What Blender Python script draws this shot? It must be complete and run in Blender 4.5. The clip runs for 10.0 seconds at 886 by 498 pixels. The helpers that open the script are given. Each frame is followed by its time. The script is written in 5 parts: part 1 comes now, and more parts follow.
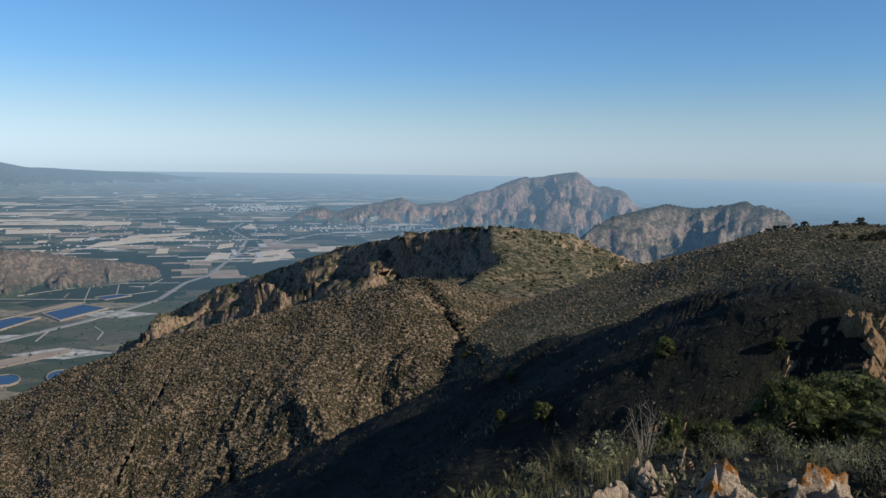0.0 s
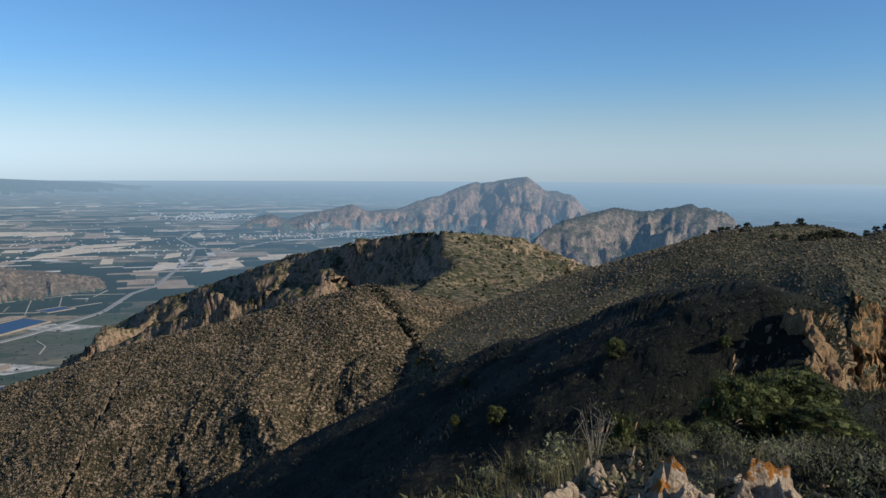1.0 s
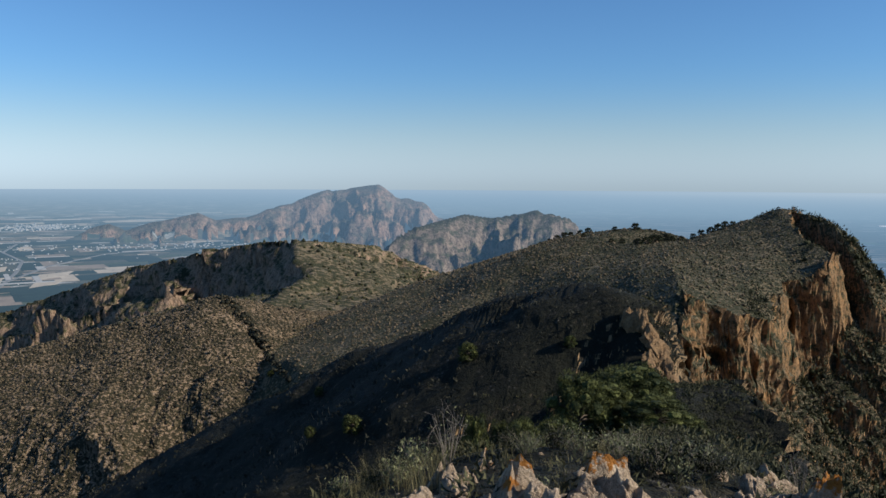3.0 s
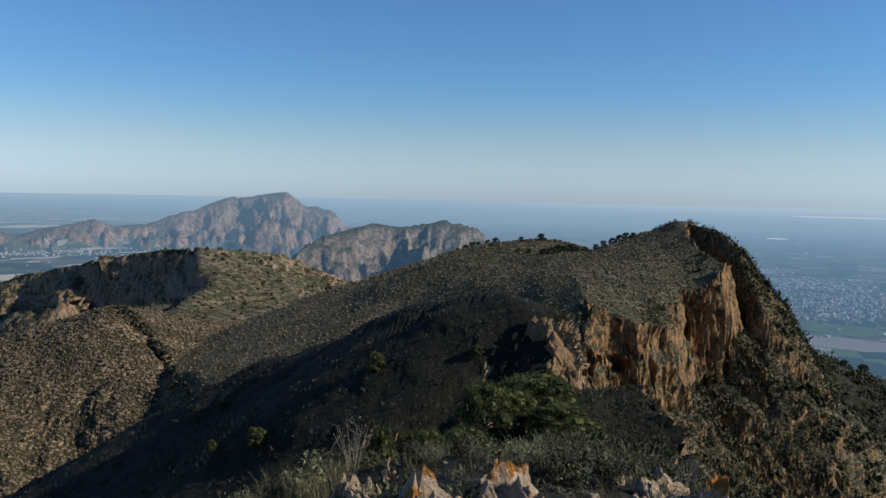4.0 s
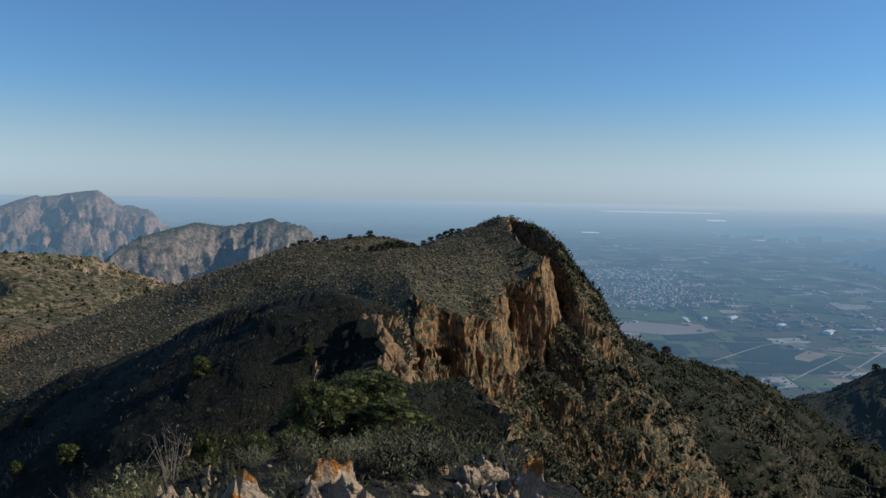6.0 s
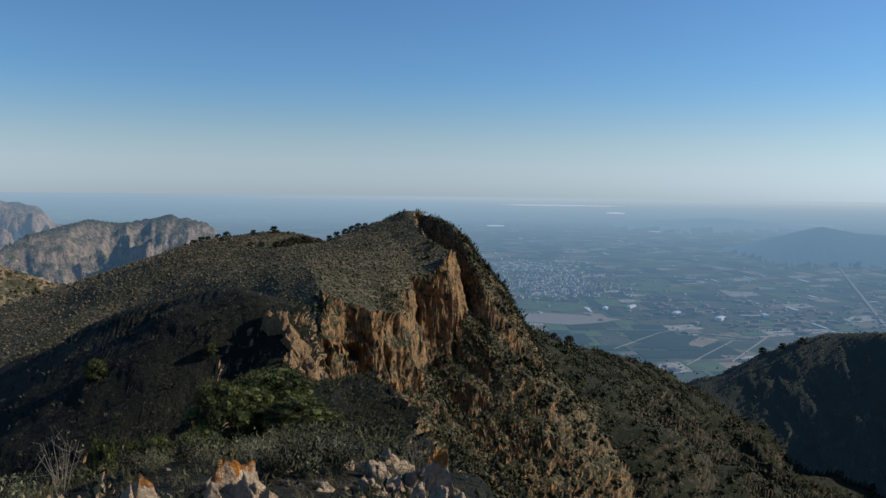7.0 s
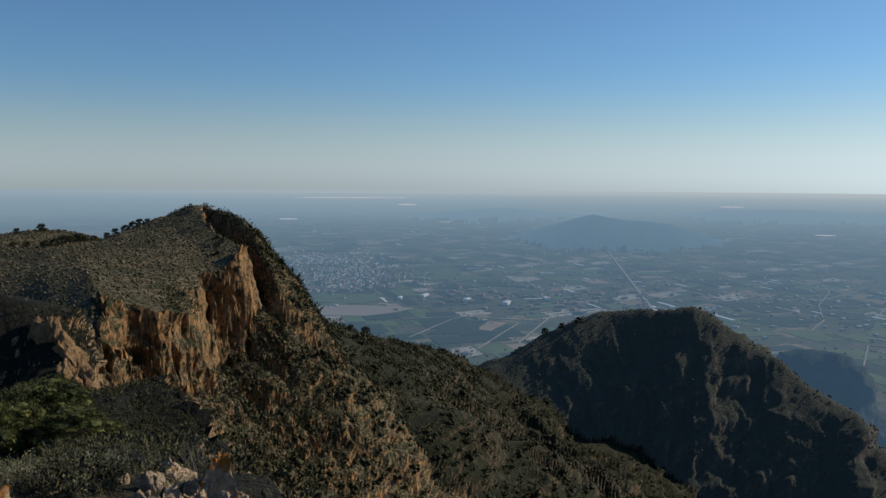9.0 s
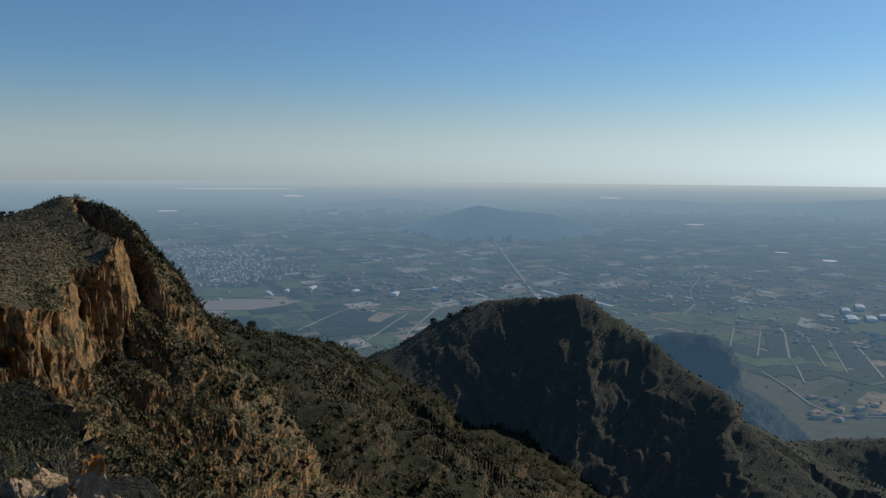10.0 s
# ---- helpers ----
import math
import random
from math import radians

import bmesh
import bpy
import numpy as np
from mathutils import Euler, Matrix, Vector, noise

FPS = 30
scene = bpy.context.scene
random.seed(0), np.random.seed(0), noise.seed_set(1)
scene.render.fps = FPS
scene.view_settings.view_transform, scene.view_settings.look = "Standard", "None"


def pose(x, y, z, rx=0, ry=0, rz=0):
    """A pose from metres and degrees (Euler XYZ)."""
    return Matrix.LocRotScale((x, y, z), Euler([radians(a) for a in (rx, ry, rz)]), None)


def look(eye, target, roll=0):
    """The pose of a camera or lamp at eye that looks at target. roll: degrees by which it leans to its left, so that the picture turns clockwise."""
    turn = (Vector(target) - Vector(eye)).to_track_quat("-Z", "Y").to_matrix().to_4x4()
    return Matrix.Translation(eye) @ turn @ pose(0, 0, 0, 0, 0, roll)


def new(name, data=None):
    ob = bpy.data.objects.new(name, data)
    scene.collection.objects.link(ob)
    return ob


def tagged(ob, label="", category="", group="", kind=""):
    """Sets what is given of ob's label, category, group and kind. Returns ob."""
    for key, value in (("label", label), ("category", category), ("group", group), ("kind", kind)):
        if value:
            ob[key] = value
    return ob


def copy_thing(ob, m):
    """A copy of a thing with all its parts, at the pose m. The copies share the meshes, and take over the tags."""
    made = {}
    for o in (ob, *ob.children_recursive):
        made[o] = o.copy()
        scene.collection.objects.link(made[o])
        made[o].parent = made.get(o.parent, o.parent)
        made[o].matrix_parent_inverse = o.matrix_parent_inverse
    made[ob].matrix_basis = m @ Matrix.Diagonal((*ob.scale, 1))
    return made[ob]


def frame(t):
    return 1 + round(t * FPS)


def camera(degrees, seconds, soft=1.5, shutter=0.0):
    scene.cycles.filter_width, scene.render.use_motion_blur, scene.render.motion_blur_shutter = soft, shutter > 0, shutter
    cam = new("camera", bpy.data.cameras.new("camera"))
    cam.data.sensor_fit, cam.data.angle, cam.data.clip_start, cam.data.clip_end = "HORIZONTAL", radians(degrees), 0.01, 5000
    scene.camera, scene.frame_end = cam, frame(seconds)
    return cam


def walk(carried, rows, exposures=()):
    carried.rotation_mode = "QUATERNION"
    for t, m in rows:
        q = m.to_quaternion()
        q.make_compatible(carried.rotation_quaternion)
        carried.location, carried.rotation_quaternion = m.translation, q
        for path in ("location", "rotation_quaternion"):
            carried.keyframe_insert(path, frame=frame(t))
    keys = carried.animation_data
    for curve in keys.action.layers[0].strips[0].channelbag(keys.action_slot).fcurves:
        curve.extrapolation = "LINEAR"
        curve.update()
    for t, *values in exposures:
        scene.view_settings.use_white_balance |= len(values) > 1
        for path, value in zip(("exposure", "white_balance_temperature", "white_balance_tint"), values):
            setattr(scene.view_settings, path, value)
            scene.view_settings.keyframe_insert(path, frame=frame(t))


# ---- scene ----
cam = camera(58.6, 10.0)
EYE = 1.6
# seconds, place relative to the first eye, turn in degrees
ROWS = [
    (0.0, 0.000, 0.000, -0.000, 84.111, -0.835, -0.000),
    (0.5, 0.010, 0.004, -0.004, 84.284, -0.634, -1.911),
    (1.0, 0.021, 0.012, -0.006, 84.566, -0.295, -3.566),
    (1.5, 0.027, 0.017, -0.007, 84.761, 0.017, -5.215),
    (2.0, 0.026, 0.008, -0.004, 84.890, 0.098, -8.263),
    (2.5, 0.028, 0.000, -0.002, 84.928, 0.042, -11.196),
    (4.0, 0.057, -0.021, 0.004, 85.921, -1.154, -20.793),
    (4.5, 0.066, -0.027, 0.004, 86.047, -1.381, -24.010),
    (5.0, 0.071, -0.039, 0.009, 86.118, -1.421, -26.872),
    (5.5, 0.084, -0.053, 0.009, 86.057, -1.227, -29.786),
    (7.0, 0.119, -0.080, 0.008, 85.631, -0.684, -39.993),
    (7.5, 0.124, -0.111, 0.015, 85.493, -0.970, -42.631),
    (8.0, 0.139, -0.135, 0.023, 85.573, -1.152, -45.577),
    (8.5, 0.157, -0.149, 0.026, 85.524, -0.632, -49.788),
    (9.0, 0.182, -0.149, 0.023, 85.207, -0.349, -54.899),
    (9.5, 0.203, -0.139, 0.012, 84.964, -0.391, -59.367),
    (10.0, 0.226, -0.129, -0.005, 84.627, -0.499, -63.022),
]
walk(cam, [(t, pose(x, y, EYE + z, rx, ry, rz)) for t, x, y, z, rx, ry, rz in ROWS], [(0.0, 0.08, 6300, 10), (2.5, 0.15, 6300, 10), (5.0, -0.02, 6250, 10), (7.5, -0.05, 6550, 10), (10.0, -0.27, 7000, 10)])

# ---- light ----
SUN_AZ, SUN_EL = 119.0, 29.5
SUN_WAY = Vector((math.sin(radians(SUN_AZ)) * math.cos(radians(SUN_EL)), math.cos(radians(SUN_AZ)) * math.cos(radians(SUN_EL)), math.sin(radians(SUN_EL))))
world = bpy.data.worlds.new("world")
scene.world = world
world.use_nodes = True
wn = world.node_tree
sky = wn.nodes.new("ShaderNodeTexSky")
sky.sky_type, sky.sun_disc = "NISHITA", False
sky.sun_elevation, sky.sun_rotation = radians(SUN_EL), radians(SUN_AZ)
sky.altitude, sky.air_density, sky.dust_density, sky.ozone_density = 500, 1.0, 0.3, 2.0
tint = wn.nodes.new("ShaderNodeMix")
tint.data_type, tint.blend_type = "RGBA", "MULTIPLY"
tint.inputs[0].default_value, tint.inputs[7].default_value = 1.0, (0.68, 1.03, 1.36, 1)
wn.links.new(sky.outputs[0], tint.inputs[6])
way, up, low, pale = (wn.nodes.new("ShaderNode" + n) for n in ("TexCoord", "SeparateXYZ", "MapRange", "Mix"))
wn.links.new(way.outputs["Generated"], up.inputs[0])
wn.links.new(up.outputs[2], low.inputs["Value"])
low.interpolation_type = "SMOOTHERSTEP"
low.inputs["From Min"].default_value, low.inputs["From Max"].default_value = -0.02, 0.16
low.inputs["To Min"].default_value, low.inputs["To Max"].default_value = 0.95, 0.0
pale.data_type = "RGBA"
grey, cool = wn.nodes.new("ShaderNodeRGBToBW"), wn.nodes.new("ShaderNodeMix")
cool.data_type, cool.blend_type = "RGBA", "MULTIPLY"
cool.inputs[0].default_value, cool.inputs[7].default_value = 1.0, (0.92, 1.13, 1.28, 1)
wn.links.new(tint.outputs[2], grey.inputs[0])
wn.links.new(grey.outputs[0], cool.inputs[6])
wn.links.new(cool.outputs[2], pale.inputs[7])
wn.links.new(low.outputs[0], pale.inputs[0])
wn.links.new(tint.outputs[2], pale.inputs[6])
wn.links.new(pale.outputs[2], wn.nodes["Background"].inputs[0])
wn.nodes["Background"].inputs[1].default_value = 0.08
sun = new("sun", bpy.data.lights.new("sun", "SUN"))
sun.data.energy, sun.data.angle, sun.data.color = 5.0, radians(0.5), (1.0, 0.90, 0.76)
sun.matrix_world = look(SUN_WAY * 100, (0, 0, 0))


# ---- materials ----
def mat_base(name, rough=0.9):
    m = bpy.data.materials.new(name)
    m.use_nodes = True
    b = m.node_tree.nodes["Principled BSDF"]
    b.inputs["Roughness"].default_value = rough
    b.inputs["Specular IOR Level"].default_value = 0.2
    return m, m.node_tree, b


class Nodes:
    """Short ways to add shader nodes."""

    def __init__(self, tree):
        self.tree = tree

    def add(self, kind, **props):
        n = self.tree.nodes.new("ShaderNode" + kind)
        for k, v in props.items():
            n.inputs[k].default_value = v
        return n

    def join(self, a, b):
        self.tree.links.new(a, b)

    def place(self):
        return self.tree.nodes.new("ShaderNodeNewGeometry").outputs["Position"]

    def scaled(self, vec, size):
        n = self.add("Mapping")
        n.inputs["Scale"].default_value = size
        self.join(vec, n.inputs["Vector"])
        return n.outputs[0]

    def noise(self, vec, scale, detail=6, rough=0.6, warp=0.0):
        n = self.add("TexNoise", Scale=scale, Detail=detail, Roughness=rough, Distortion=warp)
        self.join(vec, n.inputs["Vector"])
        return n.outputs[0]

    def ramp(self, fac, lo, hi):
        n = self.add("MapRange")
        n.inputs["From Min"].default_value, n.inputs["From Max"].default_value = lo, hi
        self.join(fac, n.inputs["Value"])
        return n.outputs[0]

    def mix(self, fac, a, b):
        n = self.tree.nodes.new("ShaderNodeMix")
        n.data_type = "RGBA"
        for v, i in ((fac, 0), (a, 6), (b, 7)):
            if hasattr(v, "is_linked"):
                self.join(v, n.inputs[i])
            elif i:
                n.inputs[i].default_value = (*v, 1)
            else:
                n.inputs[i].default_value = v
        return n.outputs[2]

    def times(self, a, b, op="MULTIPLY"):
        n = self.tree.nodes.new("ShaderNodeMath")
        n.operation = op
        for v, i in ((a, 0), (b, 1)):
            if hasattr(v, "is_linked"):
                self.join(v, n.inputs[i])
            else:
                n.inputs[i].default_value = v
        return n.outputs[0]

    def bump(self, height, shader, strength, distance):
        n = self.add("Bump", Strength=strength, Distance=distance)
        self.join(height, n.inputs["Height"])
        self.join(n.outputs[0], shader.inputs["Normal"])


# haze colours, painted as emission onto far surfaces
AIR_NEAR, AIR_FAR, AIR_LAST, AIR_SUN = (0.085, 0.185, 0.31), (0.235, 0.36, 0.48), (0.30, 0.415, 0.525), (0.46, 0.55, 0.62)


def paint_haze(k, m, shader, much=1.0):
    """For what lies in the far distance: haze is painted over the surface as emission, more with distance and towards
    the sun's side.
    """
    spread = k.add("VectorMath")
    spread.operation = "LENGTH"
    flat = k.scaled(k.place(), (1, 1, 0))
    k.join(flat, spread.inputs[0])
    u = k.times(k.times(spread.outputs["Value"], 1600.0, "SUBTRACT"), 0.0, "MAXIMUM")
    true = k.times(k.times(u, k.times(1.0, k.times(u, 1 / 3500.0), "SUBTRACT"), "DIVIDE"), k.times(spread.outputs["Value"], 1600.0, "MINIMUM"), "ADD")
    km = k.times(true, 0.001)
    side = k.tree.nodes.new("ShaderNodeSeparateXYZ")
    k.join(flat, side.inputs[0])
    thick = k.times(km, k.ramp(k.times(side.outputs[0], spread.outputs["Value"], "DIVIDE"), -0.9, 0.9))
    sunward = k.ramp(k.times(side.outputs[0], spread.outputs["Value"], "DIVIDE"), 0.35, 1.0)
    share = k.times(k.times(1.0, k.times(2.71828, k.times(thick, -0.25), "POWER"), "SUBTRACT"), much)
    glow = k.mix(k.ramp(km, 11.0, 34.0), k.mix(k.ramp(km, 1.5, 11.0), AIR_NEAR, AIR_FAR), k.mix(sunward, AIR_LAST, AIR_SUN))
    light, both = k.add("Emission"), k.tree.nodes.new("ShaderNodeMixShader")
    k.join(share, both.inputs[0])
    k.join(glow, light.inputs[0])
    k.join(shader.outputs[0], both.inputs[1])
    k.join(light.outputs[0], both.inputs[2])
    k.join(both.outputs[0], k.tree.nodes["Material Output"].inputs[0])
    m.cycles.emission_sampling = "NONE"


def hill_mat(name, soil, scrub, rock, rock2, grain, cover, steep, glow=None, streak=3.0):
    """Soil with scrub on the gentle ground and streaked rock where it is steep. grain: metres of a scrub clump; steep:
    the slope cosines between rock and soil; glow: how much haze is painted on as emission.
    """
    m, tree, b = mat_base(name, 0.95)
    k = Nodes(tree)
    p = k.place()
    big, fine = k.noise(p, 0.12 / grain, 5), k.noise(p, 1.0 / grain, 4, 0.65)
    ground = k.mix(k.ramp(big, 0.3, 0.7), soil, tuple(c * 0.72 for c in soil))
    ground = k.mix(k.ramp(k.noise(p, 2.4 / grain, 4, 0.7), 0.55, 0.68), ground, tuple(0.5 * c + 0.13 for c in soil))
    ground = k.mix(k.ramp(k.times(fine, k.times(big, 0.35), "ADD"), cover, cover + 0.09), ground, scrub)
    tall = k.scaled(p, (1.0, 1.0, 1.0 / streak))
    veins, blocks = k.noise(tall, 0.35 / grain, 8, 0.68), k.noise(tall, 1.4 / grain, 6, 0.7)
    stone = k.mix(k.ramp(veins, 0.35, 0.66), rock, rock2)
    stone = k.mix(k.ramp(blocks, 0.5, 0.66), stone, tuple(c * 0.35 for c in rock))
    lines = k.noise(k.scaled(p, (1.0, 1.0, 0.6)), 1.1 / grain, 6, 0.75)
    stone = k.mix(k.ramp(lines, 0.52, 0.66), stone, tuple(c * 0.28 for c in rock2))
    stone = k.mix(k.ramp(k.noise(p, 0.5 / grain, 5, 0.7), 0.52, 0.62), stone, tuple(1.3 * c for c in scrub))
    up = tree.nodes.new("ShaderNodeSeparateXYZ")
    k.join(tree.nodes.new("ShaderNodeNewGeometry").outputs["Normal"], up.inputs[0])
    bare = k.ramp(k.times(up.outputs[2], k.times(fine, 0.35), "ADD"), steep[0] + 0.17, steep[1] + 0.17)
    colour = k.mix(bare, stone, ground)
    k.join(colour, b.inputs["Base Color"])
    k.bump(k.times(k.times(fine, k.times(blocks, 0.7), "ADD"), k.times(lines, -0.8), "ADD"), b, 1.0, 0.6 * grain)
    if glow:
        paint_haze(k, m, b, glow)
    return m


BROWN = hill_mat("dry_scrub_hill", (0.30, 0.21, 0.13), (0.035, 0.031, 0.016), (0.22, 0.165, 0.11), (0.17, 0.135, 0.1), 0.9, 0.58, (0.3, 0.45))
# RIDGE soil and scrub are darkened to paint in the flank's shade
RIDGE = hill_mat("shade_dark_limestone_ridge", (0.044, 0.036, 0.023), (0.012, 0.013, 0.008), (0.34, 0.215, 0.105), (0.26, 0.185, 0.11), 0.7, 0.50, (0.38, 0.48))
SUMMIT = hill_mat("summit_hill", (0.185, 0.143, 0.082), (0.034, 0.036, 0.017), (0.37, 0.2, 0.08), (0.18, 0.12, 0.068), 0.8, 0.585, (0.36, 0.62), None, 1.6)
SLOPE = hill_mat("green_slope", (0.082, 0.055, 0.028), (0.018, 0.022, 0.009), (0.11, 0.072, 0.04), (0.085, 0.064, 0.043), 1.6, 0.53, (0.45, 0.68))
# DARK tones are lowered so the backlit hill's shade sits in the colour
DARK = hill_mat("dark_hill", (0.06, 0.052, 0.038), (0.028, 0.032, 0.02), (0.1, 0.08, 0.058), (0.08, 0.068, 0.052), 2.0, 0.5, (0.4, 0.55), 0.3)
# BLUE, HAZY and FAINT turn blue only through the haze painted on them
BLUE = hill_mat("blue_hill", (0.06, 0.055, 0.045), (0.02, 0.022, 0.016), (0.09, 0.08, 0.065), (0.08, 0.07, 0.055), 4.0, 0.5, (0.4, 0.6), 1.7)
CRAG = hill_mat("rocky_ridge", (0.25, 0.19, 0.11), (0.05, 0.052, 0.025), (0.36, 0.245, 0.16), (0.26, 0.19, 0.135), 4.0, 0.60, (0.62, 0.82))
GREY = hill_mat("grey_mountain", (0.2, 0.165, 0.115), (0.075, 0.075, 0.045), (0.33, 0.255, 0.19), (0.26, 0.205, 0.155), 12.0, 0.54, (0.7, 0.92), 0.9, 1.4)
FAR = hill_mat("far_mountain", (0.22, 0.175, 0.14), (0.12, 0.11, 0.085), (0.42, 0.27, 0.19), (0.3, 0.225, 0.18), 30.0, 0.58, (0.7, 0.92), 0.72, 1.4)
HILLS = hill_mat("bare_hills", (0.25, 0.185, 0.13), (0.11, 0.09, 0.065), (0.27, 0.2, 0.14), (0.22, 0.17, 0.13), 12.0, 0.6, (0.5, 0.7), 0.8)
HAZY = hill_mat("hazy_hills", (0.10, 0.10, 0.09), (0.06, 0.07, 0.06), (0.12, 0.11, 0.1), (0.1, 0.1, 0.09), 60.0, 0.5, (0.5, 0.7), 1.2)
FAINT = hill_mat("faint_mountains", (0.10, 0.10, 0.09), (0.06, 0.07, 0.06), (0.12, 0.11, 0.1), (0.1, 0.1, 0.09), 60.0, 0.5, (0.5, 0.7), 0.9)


def plain_mat():
    """Fields, orchards and bare plots, with haze painted on as emission, more the farther they lie."""
    m, tree, b = mat_base("cultivated_plain", 0.95)
    k = Nodes(tree)
    uv = tree.nodes.new("ShaderNodeUVMap").outputs[0]
    bent = k.scaled(uv, (1, 1, 1))
    cells = k.add("TexVoronoi", Scale=5.5, Randomness=0.75)
    cells.distance = "CHEBYCHEV"
    turn = k.scaled(uv, (1.0, 1.9, 1.0))
    turn.node.inputs["Rotation"].default_value = (0, 0, 0.5)
    k.join(turn, cells.inputs["Vector"])
    pick = tree.nodes.new("ShaderNodeSeparateColor")
    k.join(cells.outputs["Color"], pick.inputs[0])
    crop = k.mix(k.ramp(pick.outputs[0], 0.1, 0.9), (0.03, 0.048, 0.02), (0.085, 0.095, 0.04))
    crop = k.mix(k.ramp(pick.outputs[1], 0.66, 0.68), crop, (0.28, 0.22, 0.145))
    crop = k.mix(k.ramp(pick.outputs[2], 0.88, 0.89), crop, (0.5, 0.47, 0.42))
    crop = k.mix(k.ramp(cells.outputs["Distance"], 0.40, 0.5), crop, (0.11, 0.1, 0.065))
    crop = k.mix(k.ramp(k.noise(bent, 1.2, 5), 0.55, 0.8), crop, (0.045, 0.058, 0.03))
    crop = k.mix(k.ramp(k.noise(bent, 40, 4, 0.7), 0.35, 0.75), crop, (0.035, 0.043, 0.027))
    k.join(crop, b.inputs["Base Color"])
    paint_haze(k, m, b)
    return m


PLAIN = plain_mat()


def leaf_mat(name, light, dark, rough=0.75):
    """Leaves: each clump its own shade between dark and light."""
    m, tree, b = mat_base(name, rough)
    k = Nodes(tree)
    geo = tree.nodes.new("ShaderNodeNewGeometry")
    tone = k.times(geo.outputs["Random Per Island"], k.noise(geo.outputs["Position"], 1.7, 3), "MULTIPLY")
    k.join(k.mix(k.ramp(tone, 0.05, 0.6), dark, light), b.inputs["Base Color"])
    return m


def stone_mat(name, pale, grey, lichen, amount, size=1.0):
    """Weathered limestone with orange lichen."""
    m, tree, b = mat_base(name, 0.92)
    k = Nodes(tree)
    co = tree.nodes.new("ShaderNodeTexCoord").outputs["Object"]
    veins, fine, spots = k.noise(co, 9.0 / size, 8, 0.7, 0.6), k.noise(co, 40.0 / size, 6, 0.7), k.noise(co, 11.0 / size, 5, 0.65, 0.3)
    c = k.mix(k.ramp(veins, 0.38, 0.62), pale, grey)
    c = k.mix(k.ramp(fine, 0.55, 0.72), c, tuple(0.45 * v for v in grey))
    up = tree.nodes.new("ShaderNodeSeparateXYZ")
    k.join(co, up.inputs[0])
    c = k.mix(k.ramp(k.times(spots, k.times(up.outputs[2], 1.1), "ADD"), amount, amount + 0.05), c, lichen)
    k.join(c, b.inputs["Base Color"])
    k.bump(k.times(fine, k.times(veins, 2.0), "ADD"), b, 1.0, 0.06 * size)
    return m


def plain_paint(name, colour, vary=0.35, scale=0.05, rough=0.8, air=0.0, much=1.0):
    m, tree, b = mat_base(name, rough)
    k = Nodes(tree)
    k.join(k.mix(k.ramp(k.noise(k.place(), scale, 5, 0.65), 0.3, 0.7), colour, tuple(c * (1 - vary) for c in colour)), b.inputs["Base Color"])
    # air lays painted haze over the colour, as emission
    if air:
        paint_haze(k, m, b, much)
    return m


SCRUB_DRY = leaf_mat("dry_scrub_leaves", (0.19, 0.14, 0.088), (0.065, 0.053, 0.029))
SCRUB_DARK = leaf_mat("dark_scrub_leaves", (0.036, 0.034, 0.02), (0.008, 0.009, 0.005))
SCRUB_OLIVE = leaf_mat("olive_scrub_leaves", (0.07, 0.066, 0.032), (0.02, 0.021, 0.01))
SCRUB_GREEN = leaf_mat("green_bush_leaves", (0.054, 0.054, 0.019), (0.013, 0.016, 0.007))
# FLANK leaves are darkened as well, shade put into their colour
FLANK = leaf_mat("shade_dark_scrub_leaves", (0.06, 0.058, 0.038), (0.01, 0.011, 0.007))
CUSHION = leaf_mat("olive_cushion_leaves", (0.088, 0.084, 0.038), (0.02, 0.022, 0.01))
PINE = leaf_mat("pine_needles", (0.108, 0.115, 0.03), (0.02, 0.028, 0.009))
PINE_FAR = leaf_mat("dark_pine_needles", (0.03, 0.036, 0.012), (0.012, 0.016, 0.006))
SAGE = leaf_mat("grey_green_leaves", (0.25, 0.255, 0.13), (0.075, 0.085, 0.04))
GRASS = leaf_mat("dry_grass_blades", (0.22, 0.185, 0.09), (0.05, 0.05, 0.022))
BARK = plain_paint("grey_bark", (0.13, 0.10, 0.075), 0.5, 6.0)
TWIG = plain_paint("bleached_twigs", (0.24, 0.205, 0.165), 0.4, 8.0)
STONE = stone_mat("lichen_limestone", (0.8, 0.62, 0.43), (0.38, 0.265, 0.17), (0.5, 0.2, 0.04), 0.62)
STONE_BARE = stone_mat("bare_limestone", (0.76, 0.58, 0.4), (0.34, 0.24, 0.155), (0.50, 0.2, 0.04), 0.74)
STONE_CRAG = stone_mat("crag_limestone", (0.38, 0.235, 0.115), (0.19, 0.125, 0.07), (0.42, 0.21, 0.07), 9.0, 5.0)
# paints for the plain: those given air also emit painted haze
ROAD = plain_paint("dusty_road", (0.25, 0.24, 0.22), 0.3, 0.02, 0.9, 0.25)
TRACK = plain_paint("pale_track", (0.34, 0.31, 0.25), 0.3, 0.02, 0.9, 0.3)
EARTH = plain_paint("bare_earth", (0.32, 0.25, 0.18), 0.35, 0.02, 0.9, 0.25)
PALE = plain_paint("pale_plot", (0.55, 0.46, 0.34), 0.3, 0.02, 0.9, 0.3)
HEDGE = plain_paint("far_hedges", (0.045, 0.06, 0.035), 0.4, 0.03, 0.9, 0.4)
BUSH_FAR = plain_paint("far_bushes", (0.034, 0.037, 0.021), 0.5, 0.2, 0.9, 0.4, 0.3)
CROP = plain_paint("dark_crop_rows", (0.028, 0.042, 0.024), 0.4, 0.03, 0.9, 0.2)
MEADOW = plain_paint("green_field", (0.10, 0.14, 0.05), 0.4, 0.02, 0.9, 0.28)
